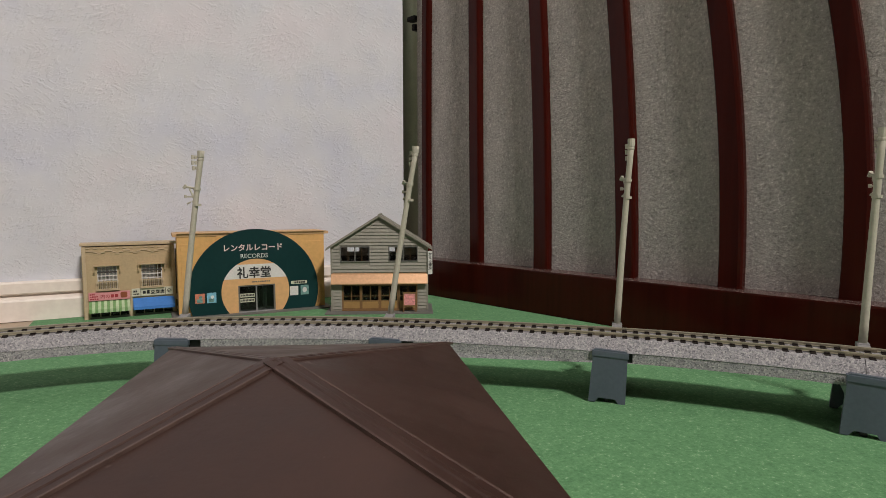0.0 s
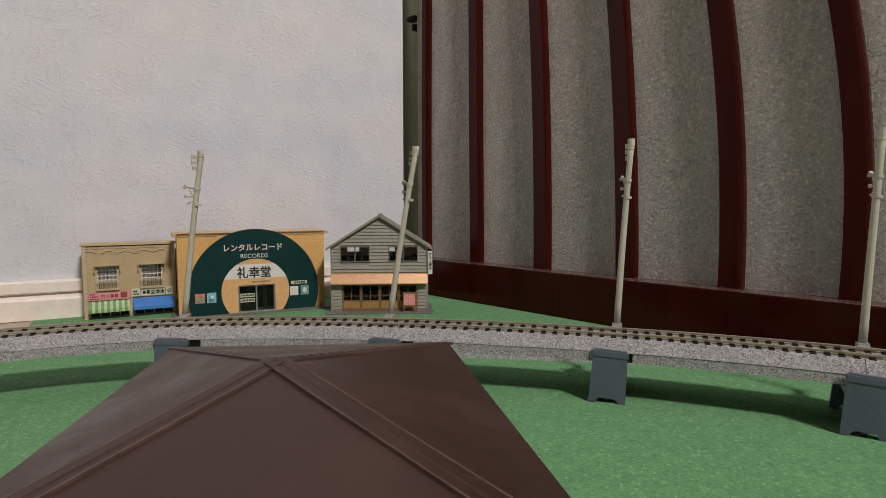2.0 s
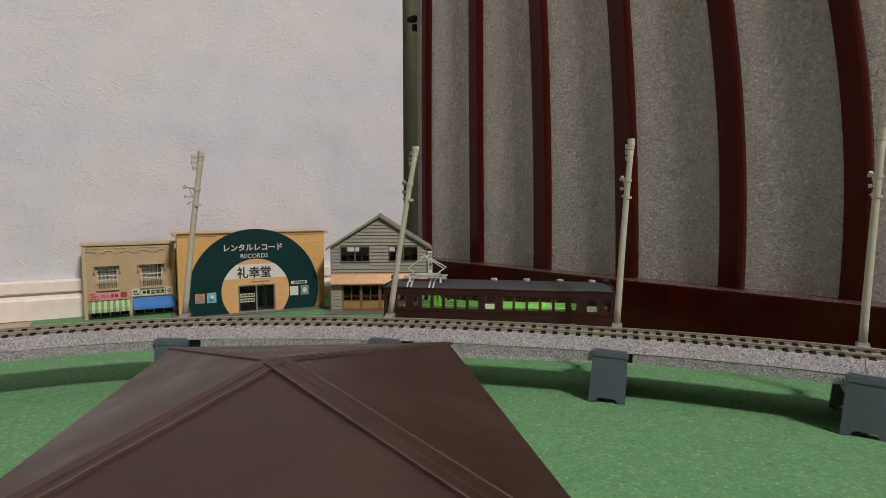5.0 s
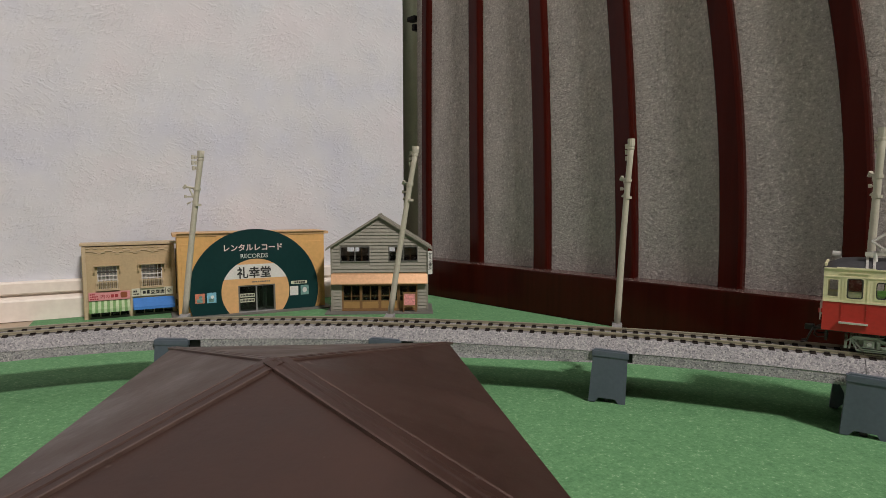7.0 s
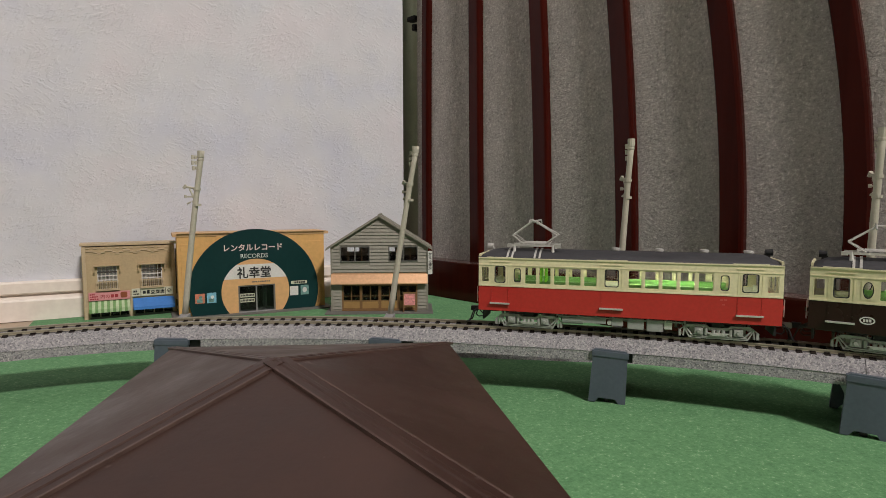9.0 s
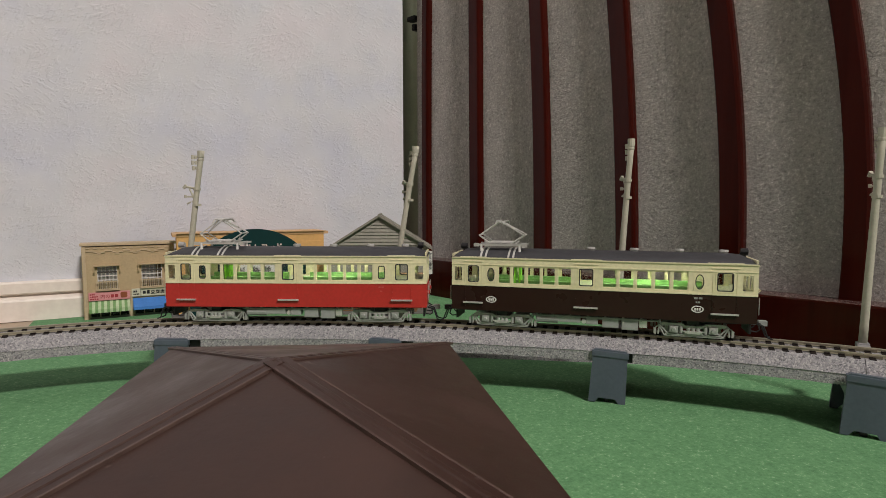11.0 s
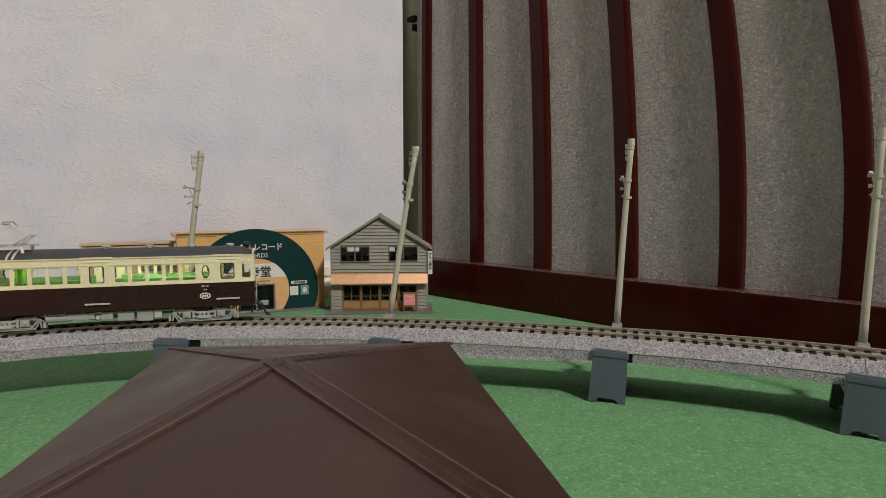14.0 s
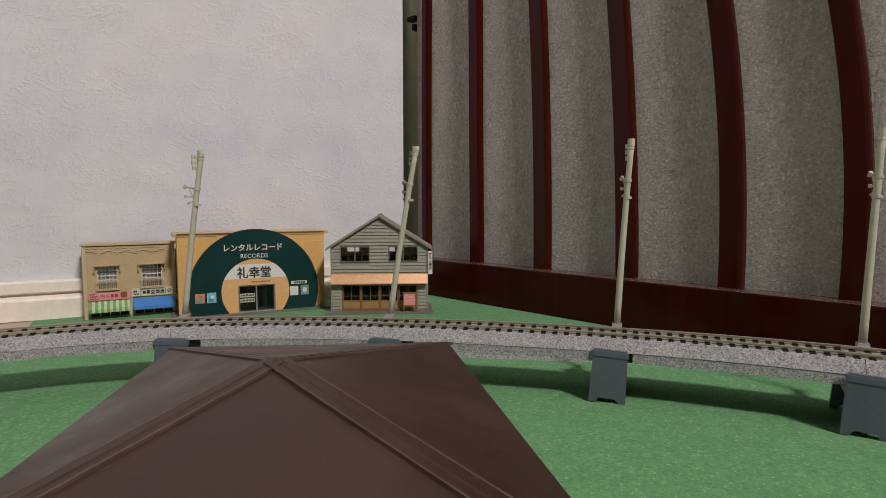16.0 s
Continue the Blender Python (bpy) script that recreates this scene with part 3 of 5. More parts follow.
# ---- near roof ----
def build_station():
    """The hip-roofed model station in front of the camera; only its roof is seen."""
    t = thing("station_building", "model station building with a brown hipped roof", "station")
    fl, fr = Vector((-55.6, 114.1, 40)), Vector((1.3, 118.3, 40))
    nl, nr = Vector((-45.3, 40.7, 40)), Vector((16.0, 39.0, 40))
    top = Vector((-21.5, 71.2, 49.5))
    bm = bmesh.new()
    v = [bm.verts.new(p) for p in (fl, fr, nr, nl)]
    w = [bm.verts.new(p - Vector((0, 0, 1.6))) for p in (fl, fr, nr, nl)]
    a = bm.verts.new(top)
    for i in range(4):
        j = (i + 1) % 4
        bm.faces.new((v[i], v[j], a))
        bm.faces.new((v[i], v[j], w[j], w[i]))
    bm.faces.new(w)
    bmesh.ops.bevel(bm, geom=[e for e in bm.edges if all(x.co.z < 41 for x in e.verts)], offset=0.35, segments=2, affect="EDGES")
    roof = part("roof", bm, M_ROOF, t, "brown moulded plastic hip roof")
    for c in (fl, fr, nr, nl):
        d = (top - c).normalized()
        side = d.cross(Vector((0, 0, 1))).normalized()
        upv = side.cross(d)
        far = 0.5 if c.y > 80 else 1.0
        for name, mid, hw, hh, lift in (("hip_flange", 0, 1.75, 0.05, 0.02), ("hip_ridge", 0, 0.5, 0.16, 0.06), ("hip_bead", -1.62, 0.17, 0.06, 0.06), ("hip_bead", 1.62, 0.17, 0.06, 0.06)):
            bm = bmesh.new()
            ends = []
            for p in (c - d * 0.2, top - d * 1.5 * abs(mid) * far):
                ends.append([bm.verts.new(p + side * (mid + x) * far + upv * (z * far + lift)) for x, z in ((-hw, -0.8), (-hw, 0), (-hw * 0.5, hh), (hw * 0.5, hh), (hw, 0), (hw, -0.8))])
            for k in range(6):
                bm.faces.new((ends[0][k], ends[0][(k + 1) % 6], ends[1][(k + 1) % 6], ends[1][k]))
            bm.faces.new(ends[0])
            bm.faces.new(ends[1][::-1])
            part(name, bm, M_ROOFEDGE if name == "hip_bead" else M_ROOF, roof)
    bm = bmesh.new()
    lo, hi = [], []
    for c in (fl, fr, nr, nl):
        q = c + (Vector((top.x, top.y, 40)) - c) * 0.16
        lo.append(bm.verts.new((q.x, q.y, 0)))
        hi.append(bm.verts.new((q.x, q.y, 38.3)))
    for i in range(4):
        bm.faces.new((lo[i], lo[(i + 1) % 4], hi[(i + 1) % 4], hi[i]))
    bm.faces.new(lo)
    bm.faces.new(hi)
    part("walls", bm, M_CREAM, t, "cream model walls")


build_station()


# ---- model houses ----
M_TAN = plain("tan_shop_wall", (0.47, 0.36, 0.21), 0.6, vary=0.07, size=0.01)
M_TANTRIM = plain("tan_trim", (0.53, 0.42, 0.27), 0.6, vary=0.07, size=0.01)
M_OCHRE = plain("ochre_shop_wall", (0.68, 0.40, 0.14), 0.6, vary=0.05, size=0.02)
M_OCHRETRIM = plain("ochre_cornice", (0.58, 0.37, 0.18), 0.6, vary=0.06, size=0.02)
M_DISC = plain("dark_green_print", (0.0045, 0.034, 0.034), 0.5, spec=0.2, vary=0.08, size=0.02, bump=0.0)
M_PEACH = plain("peach_print", (0.72, 0.42, 0.19), 0.45, vary=0.03, size=0.02, bump=0.0)
M_PAPER = plain("white_paper", (0.70, 0.69, 0.66), 0.55, vary=0.03, size=0.01, bump=0.0)
M_CLAP = plain("grey_clapboard", (0.29, 0.28, 0.235), 0.65, vary=0.1, size=0.006)
M_CLAPTRIM = plain("grey_roof", (0.26, 0.25, 0.205), 0.6, vary=0.12, size=0.006)
M_COPPER = plain("copper_awning", (0.78, 0.47, 0.27), 0.33, 0.35, vary=0.1, size=0.0015, bump=0.6)
M_SASH = plain("brown_sash", (0.20, 0.11, 0.045), 0.55, vary=0.1)
M_PANEL = plain("ochre_door_panel", (0.33, 0.20, 0.07), 0.55, vary=0.1)
M_PINK = plain("pink_sign", (0.66, 0.29, 0.30), 0.5, vary=0.06)
M_PINKPOSTER = plain("pink_speckled_poster", (0.75, 0.30, 0.30), 0.5, vary=0.35, size=0.0012)
M_BLUE = plain("blue_awning", (0.05, 0.20, 0.56), 0.45, vary=0.08, size=0.006)
M_AWNGREEN = plain("green_awning", (0.18, 0.34, 0.13), 0.5, vary=0.15, size=0.003)
M_AWNPALE = plain("pale_green_awning", (0.46, 0.58, 0.36), 0.5, vary=0.15, size=0.003)
M_REDPRINT = plain("dark_red_print", (0.32, 0.03, 0.04), 0.5)
M_BARREL = plain("brown_print", (0.25, 0.07, 0.03), 0.5)
M_PINKINK = plain("pink_ink", (0.80, 0.62, 0.60), 0.5, vary=0.04)
M_PALEINK = plain("pale_ink", (0.72, 0.74, 0.70), 0.5, vary=0.04)
M_POSTERBLUE = plain("blue_poster", (0.20, 0.46, 0.60), 0.4, vary=0.4, size=0.002)
M_POSTERRED = plain("red_poster", (0.62, 0.22, 0.14), 0.4, vary=0.3, size=0.002)
M_POSTERTEAL = plain("teal_poster", (0.16, 0.30, 0.28), 0.4, vary=0.5, size=0.002)
M_GROUNDPLATE = plain("grey_base_plate", (0.14, 0.14, 0.125), 0.7, vary=0.15, size=0.005)
M_PANE = glass_material("clear_pane", (0.8, 0.85, 0.85))
# near-black standing for unlit rooms and the shade band in the upper windows
M_UNLIT = plain("unlit_dark", (0.05, 0.045, 0.04), 0.8)
M_SIGNIVORY = plain("ivory_sign", (0.60, 0.60, 0.47), 0.5, vary=0.04)


def bars(n, x0, x1, z0, z1, y, parent, material, thick=0.12, name="print_bar", seed=0):
    """Writing too small to read, as a row of short bars."""
    rnd = random.Random(seed)
    w = (x1 - x0) / n
    for i in range(n):
        bm = bmesh.new()
        a = x0 + i * w
        add_box(bm, a + w * 0.12, a + w * 0.86, y - thick, y, z0 + (z1 - z0) * rnd.uniform(0.0, 0.15), z1 - (z1 - z0) * rnd.uniform(0, 0.2))
        part(name, bm, material, parent)


def twin_shop():
    """Two-storey tan shop pair: front in the plane y = 0, x from 0 to 48."""
    W, H, D = 50.0, 45.6, 12.0
    t = thing("twin_shop_building", "tan two-storey model shop pair with pink and white signs", "building", m=mm_pose(-213.8, 332.5, 0, 0, 0, 29.5))
    up = [(7.6, 18.0, 17.6, 31.9), (31.0, 42.4, 17.6, 31.9)]
    low = [(3.0, 24.0, 0.8, 9.6), (26.2, 48.2, 0.8, 9.6)]
    wall = part("front_wall", pierced_wall(0, W, 0, H - 2, up + low, 0, 1.2), M_TAN, t)
    for x0, x1 in ((0, 1.2), (W - 1.2, W)):
        part("side_wall", box(x0, x1, 1.2, D, 0, H - 2), M_TAN, t)
    part("back_wall", pierced_wall(1.2, W - 1.2, 0, H - 2, [(7.0, 18.6, 21, 32), (30.4, 39.4, 21, 32)], D - 1.2, D), M_TAN, t)
    part("roof", box(0.8, W - 0.8, 1.0, D - 0.5, H - 3.4, H - 2.2), M_TANTRIM, t)
    part("coping", box(-0.8, W + 0.8, -0.9, D + 0.3, H - 1.5, H, bevel=0.15), M_TANTRIM, t)
    part("upper_floor", box(1.2, W - 1.2, 1.2, D - 1.2, 16.2, 17.2), M_UNLIT, t)
    for x0, x1 in ((0.2, 2.0), (W - 2.0, W - 0.2), (24.4, 25.6)):
        part("pilaster", box(x0, x1, -0.6, 0, 0, H - 2 if x0 != 24.4 else 16.0, bevel=0.15), M_TANTRIM, t)
    # corbelled brick band below the coping
    for i in range(24):
        z = H - 4.1 - (0, 0, 0.9, 1.8, 0.9)[i % 5]
        part("brick", box(2.3 + i * 1.9, 4.35 + i * 1.9, -0.55, 0, z - 0.8, z, bevel=0.1), M_TANTRIM, wall)
        if i % 2 == 0:
            part("brick", box(2.3 + i * 1.9, 4.2 + i * 1.9, -0.5, 0, H - 3.3, H - 2.5, bevel=0.1), M_TANTRIM, wall)
    for n, (x0, x1, z0, z1) in enumerate(up):
        w = thing("window", "", "")
        w.parent = t
        part("hood", box(x0 - 1.9, x1 + 1.9, -2.6, 0.0, z1 - 0.1, z1 + 0.6, bevel=0.15), M_TAN, w, "projecting window hood")
        part("reveal", box(x0 - 1.9, x0 - 1.2, -2.2, 0, z1 - 3.6, z1 - 0.1), M_TAN, w)
        part("reveal", box(x1 + 1.2, x1 + 1.9, -2.2, 0, z1 - 3.6, z1 - 0.1), M_TAN, w)
        for k in range(6):
            x = x0 + (x1 - x0 - 0.45) * k / 5
            part("mullion", box(x, x + 0.45, 0.2, 0.8, z0, z1), M_PAPER, w, "white mullion")
        # the thick transom is coloured near-black for the shade band across the window
        for z, t2 in ((z0 + 5.4, 0.5), (z0 + 8.0, 0.5), (z1 - 4.4, 1.1), (z1 - 0.5, 0.5)):
            part("transom", box(x0, x1, 0.15, 0.85, z, z + t2), M_UNLIT if t2 > 1 else M_PAPER, w)
        part("pane", box(x0, x1, 0.9, 1.1, z0, z1), M_PANE, w)
        rail = part("balcony_rail", box(x0 - 0.9, x1 + 0.9, -2.2, -1.7, z0 + 4.6, z0 + 5.1), M_TANTRIM, w, "ivory balcony railing")
        part("balcony_rail", box(x0 - 0.9, x1 + 0.9, -2.2, -1.7, z0 + 0.4, z0 + 0.8), M_TANTRIM, w)
        part("balcony_floor", box(x0 - 0.9, x1 + 0.9, -2.3, 0, z0 - 0.5, z0), M_TANTRIM, w)
        for k in range(13):
            x = x0 - 0.8 + (x1 - x0 + 1.2) * k / 12
            part("baluster", box(x, x + 0.36, -2.15, -1.75, z0, z0 + (6.0 if k % 4 == 0 else 4.7)), M_TANTRIM, rail)
    # signs
    s = part("butcher_sign", box(2.6, 24.3, -1.2, -0.1, 11.2, 16.2, bevel=0.15), M_PINK, t, "pink shop sign with dark red writing")
    lettering("内の", 2.6, 11.2, -1.26, 12.6, M_REDPRINT, s)
    bars(2, 13.9, 18.2, 12.5, 14.6, -1.2, s, M_REDPRINT, seed=4)
    bars(3, 3.2, 6.0, 14.6, 15.5, -1.2, s, M_REDPRINT, seed=1)
    bars(4, 3.2, 7.6, 13.2, 14.1, -1.2, s, M_REDPRINT, seed=2)
    bars(4, 3.2, 7.8, 11.8, 12.7, -1.2, s, M_REDPRINT, seed=3)
    part("barrel_print", prism(rounded(19.2, 22.8, 12.2, 15.7, 0.8), -1.35, -1.15), M_BARREL, s, "brown picture on the sign")
    s = part("tofu_sign", box(25.2, 48.2, -1.2, -0.1, 12.2, 17.0, bevel=0.15), M_SIGNIVORY, t, "ivory shop sign with black writing")
    bars(2, 31.0, 35.3, 13.3, 15.8, -1.2, s, M_BLACKPRINT, seed=6)
    lettering("豆腐店", 2.65, 39.5, -1.26, 13.4, M_BLACKPRINT, s, bold=0.06)
    for x in (30.0, 43.8):
        part("divider", box(x, x + 0.3, -1.3, -1.18, 12.5, 16.7), M_BLACKPRINT, s)
    bars(2, 26.0, 28.2, 14.6, 15.9, -1.2, s, M_BLACKPRINT, seed=7)
    bars(4, 26.0, 29.4, 13.1, 14.1, -1.2, s, M_BLACKPRINT, seed=8)
    cube = bmesh.new()
    for a, b in (((42.4, 16.6), (43.6, 15.2)), ((43.6, 15.2), (44.9, 16.2)), ((42.4, 16.6), (43.7, 17.6)), ((43.7, 17.6), (44.9, 16.9)), ((42.4, 16.6), (43.6, 16.3)), ((43.6, 16.3), (44.9, 16.9)), ((43.6, 16.3), (43.6, 15.2)), ((44.9, 16.9), (44.9, 16.2))):
        add_rod(cube, (2.2 + a[0], -1.25, a[1] - 1.8), (2.2 + b[0], -1.25, b[1] - 1.8), 0.14, n=5)
    part("block_print", cube, M_BLACKPRINT, s)
    # awnings
    aw = thing("striped_awning", "", "")
    aw.parent = t
    for k in range(14):
        x = 2.8 + 21.4 * k / 14
        bm = bmesh.new()
        w = 21.4 / 14
        add_prism(bm, [(0, 0), (0, 0.6), (1, 0.6), (1, 0)], 0, 1)
        for v in bm.verts:
            fx, fy, fz = v.co
            v.co = (x + w * fx, -0.1 - 5.0 * fy, 10.2 - 4.2 * fy + (fz if fz else 0) + (0.25 if k % 2 else 0))
        add_box(bm, x, x + w, -5.3, -4.9, 4.4, 6.5)
        part("stripe", bm, M_AWNPALE if k % 2 else M_AWNGREEN, aw)
    bm = prism([(0, 10.2), (0, 11.0), (-5.0, 6.2), (-5.2, 4.4), (-4.8, 4.4), (-4.6, 5.8)], 25.8, 48.8)
    for v in bm.verts:
        v.co = (v.co.y, v.co.x, v.co.z)
    part("plain_awning", bm, M_BLUE, t, "bright blue sloping awning")
    for x0, x1, z0, z1 in low:
        # a near-black sheet close behind the pane stands for the unlit shop
        part("shop_dark_backing", box(x0, x1, 2.5, 2.9, z0, z1), M_UNLIT, t)
        part("shop_pane", box(x0, x1, 0.5, 0.8, z0, z1), M_PANE, t)
        for k in range(5):
            x = x0 + (x1 - x0 - 0.5) * k / 4
            part("shop_mullion", box(x, x + 0.5, 0.1, 0.9, z0, z1), M_TANTRIM, t)
        part("shop_sill", box(x0, x1, -0.3, 0.9, z0 - 0.8, z0 + 0.4), M_GROUNDPLATE, t)
    pipe = rod((W + 0.6, 1.4, 12), (W + 0.6, 1.4, 41), 0.4)
    add_rod(pipe, (W + 1.0, 2.4, 4), (W + 1.0, 2.4, 8), 0.9)
    part("drain_pipe", pipe, M_GROUNDPLATE, t)


def record_shop():
    """Ochre hall with a round green facade; front plane y = 0, x from -48 to 48."""
    c = Vector((-118.5, 355.3))
    t = thing("record_shop_building", "ochre model shop with a large round dark green record facade", "building", m=mm_pose(c.x, c.y, 0, 0, 0, 27.0))
    W, H, D = 44.6, 49.3, 24.0
    part("front_wall", pierced_wall(-W, W, 0.2, H, [(-10.6, 11.6, 0.2, 17.5)], 2.6, 3.8), M_OCHRE, t)
    part("side_wall", box(-W, -W + 1.2, 3.8, D, 0.2, H), M_OCHRE, t)
    part("side_wall", box(W - 1.2, W, 3.8, D, 0.2, H), M_OCHRE, t)
    part("back_wall", box(-W, W, D, D + 1.2, 0.2, H), M_OCHRE, t)
    part("recessed_panel", box(-W + 2.0, -15, 2.3, 2.6, 4, H - 4.5, bevel=0.2), M_OCHRE, t)
    part("recessed_panel", box(18, W - 2.0, 2.2, 2.6, 4, H - 4.5, bevel=0.2), M_OCHRE, t)
    part("cornice", box(-W - 2.4, W + 3.0, 2.08, D + 1.6, H, H + 1.8, bevel=0.3), M_OCHRETRIM, t, "brown flat cornice")
    part("roof", box(-W, W, 1, D, H + 1.8, H + 2.2), M_OCHRETRIM, t)
    part("frieze", box(-22.5, 21.8, 2.06, 2.58, H - 4.0, H, bevel=0.1), M_OCHRE, t, "ochre frieze block behind the disc")
    part("base_plate", box(-W - 4, W + 3, -5, D + 2, -0.2, 0.9, bevel=0.2), M_GROUNDPLATE, t)
    # round facade, cut off at the ground, with a doorway
    R, zc = 39.5, 13.9
    facade = thing("record_facade", "", "")
    facade.parent = t

    def arch(r0, r1, y0, y1, zlow=0.9, n=48):
        bm = bmesh.new()
        rows = []
        for r in (r1, r0):
            a0 = -math.asin((zc - zlow) / r) if r > zc - zlow else -math.pi / 2
            pts = [(r * math.cos(a0 + (math.pi - 2 * a0) * k / n), zc + r * math.sin(a0 + (math.pi - 2 * a0) * k / n)) for k in range(n + 1)]
            rows.append([[bm.verts.new((x, y, z)) for x, z in pts] for y in (y0, y1)])
        (of, ob), (jf, jb) = rows
        for k in range(n):
            bm.faces.new((of[k], of[k + 1], jf[k + 1], jf[k]))
            bm.faces.new((ob[k], ob[k + 1], jb[k + 1], jb[k]))
            bm.faces.new((of[k], of[k + 1], ob[k + 1], ob[k]))
            bm.faces.new((jf[k], jf[k + 1], jb[k + 1], jb[k]))
        for k in (0, n):
            bm.faces.new((of[k], ob[k], jb[k], jf[k]))
        return bm

    part("disc", arch(20.7, R, 0, 2.0), M_DISC, facade, "dark green disc like a record")
    # peach centre: flanks of the doorway, and the white field above
    r = 20.7
    door_z = 18.0
    for sgn in (-1, 1):
        xin = -10.8 if sgn < 0 else 11.8
        a1 = math.acos(min(1, abs(xin) / r))
        a0 = -math.asin((zc - 0.9) / r)
        aband = math.asin((22.2 - zc) / r)
        pts = [(xin, 0.9)] + [(sgn * r * math.cos(a0 + (aband - a0) * k / 14), zc + r * math.sin(a0 + (aband - a0) * k / 14)) for k in range(15)] + [(xin, 22.2)]
        part("centre_flank", prism(pts, 0.05, 1.8), M_PEACH, facade, "peach coloured centre")
    part("centre_lintel", box(-10.8, 11.8, 0.05, 1.8, door_z, 22.2), M_PEACH, facade)
    ab = math.asin((22.2 - zc) / r)
    at2 = math.asin((31.2 - zc) / r)
    pts = [(r * math.cos(ab + (at2 - ab) * k / 8), zc + r * math.sin(ab + (at2 - ab) * k / 8)) for k in range(9)]
    part("name_field", prism(pts + [(-x, z) for x, z in pts[::-1]], 0.05, 1.8), M_PAPER, facade, "white field with black name")
    pts = [(r * math.cos(at2 + (math.pi - 2 * at2) * k / 10), zc + r * math.sin(at2 + (math.pi - 2 * at2) * k / 10)) for k in range(11)]
    part("centre_top", prism(pts, 0.05, 1.8), M_PEACH, facade)
    lettering("レンタルレコード", 4.75, -1.2, -0.12, 40.1, M_PINKINK, facade, bold=0.10, squeeze=0.96)
    lettering("RECORDS", 3.95, -0.7, -0.12, 35.2, M_PALEINK, facade, squeeze=0.96)
    lettering("礼幸堂", 7.5, -0.9, -0.08, 23.2, M_BLACKPRINT, facade, bold=0.16, squeeze=0.93)
    bars(10, -2.4, 8.7, 19.5, 20.5, 0.05, facade, M_GROUNDPLATE, seed=11)
    # doorway
    door = thing("shop_entrance", "", "")
    door.parent = t
    part("door_frame", ring([(-9.8, 1.6), (10.8, 1.6), (10.8, 17.2), (-9.8, 17.2)], [(-10.8, 0.9), (11.8, 0.9), (11.8, 18.0), (-10.8, 18.0)], 0.4, 1.4), M_GROUNDPLATE, door, "dark door frame")
    part("post", box(-0.2, 0.6, 0.6, 1.2, 1.6, 17.2), M_POLEBASE, door)
    part("pane", box(-9.8, -0.2, 0.9, 1.1, 1.6, 17.2), M_PANE, door)
    part("pane", box(0.6, 10.8, 0.9, 1.1, 1.6, 17.2), M_PANE, door)
    part("step", box(-10.6, 11.6, -1.2, 8, 0.9, 1.5), M_POLEBASE, door, "grey step")
    # near-black sheet behind the doorway, the room's dimness put into its colour
    part("dark_backing", box(-13, 14, 16, 16.6, 0.9, 22), M_UNLIT, door)
    part("inside_wall", box(6.4, 7.0, 3.9, 16, 0.9, 20), M_GROUNDPLATE, door)
    for z in (7.2, 10.4):
        p = part("notice", box(-9.6, -1.0, 0.45, 0.6, z, z + 2.3), M_SIGNIVORY, door, "ivory notice strip")
        bars(9, -9.2, -1.4, z + 0.5, z + 1.9, 0.45, p, M_BLACKPRINT, seed=int(z))
    # posters
    for x0, x1, z0, z1, m in ((-35.7, -30.2, 8.6, 14.5, M_POSTERRED), (-29.1, -23.7, 8.5, 14.8, M_POSTERBLUE)):
        p = part("poster", box(x0, x1, -0.15, 0, z0, z1), m, facade, "small printed poster")
        part("poster_print", box(x0 + 1, x1 - 1.4, -0.22, -0.14, z0 + 0.4, z0 + 2.6), M_POSTERTEAL, p)
        part("poster_print", prism(ellipse((x0 + x1) / 2 + 0.4, z0 + 3.6, 1.0, 1.0, 12), -0.22, -0.14), M_POSTERTEAL if m is M_POSTERRED else M_WHITEPRINT, p)
    part("poster", box(21.1, 26.4, -0.15, 0, 9.6, 15.6), M_PAPER, facade, "blank pale poster")
    p = part("poster", box(28.0, 33.2, -0.15, 0, 9.6, 15.9), M_POSTERTEAL, facade, "grey portrait poster")
    part("poster_print", prism(ellipse(30.6, 12.8, 1.4, 1.8, 16), -0.22, -0.14), M_PAPER, p)
    s = part("name_strip", box(21.8, 32.2, -0.15, 0, 17.0, 19.0), M_SIGNIVORY, facade)
    bars(5, 23.8, 31.0, 17.3, 18.7, -0.15, s, M_BLACKPRINT, seed=21)


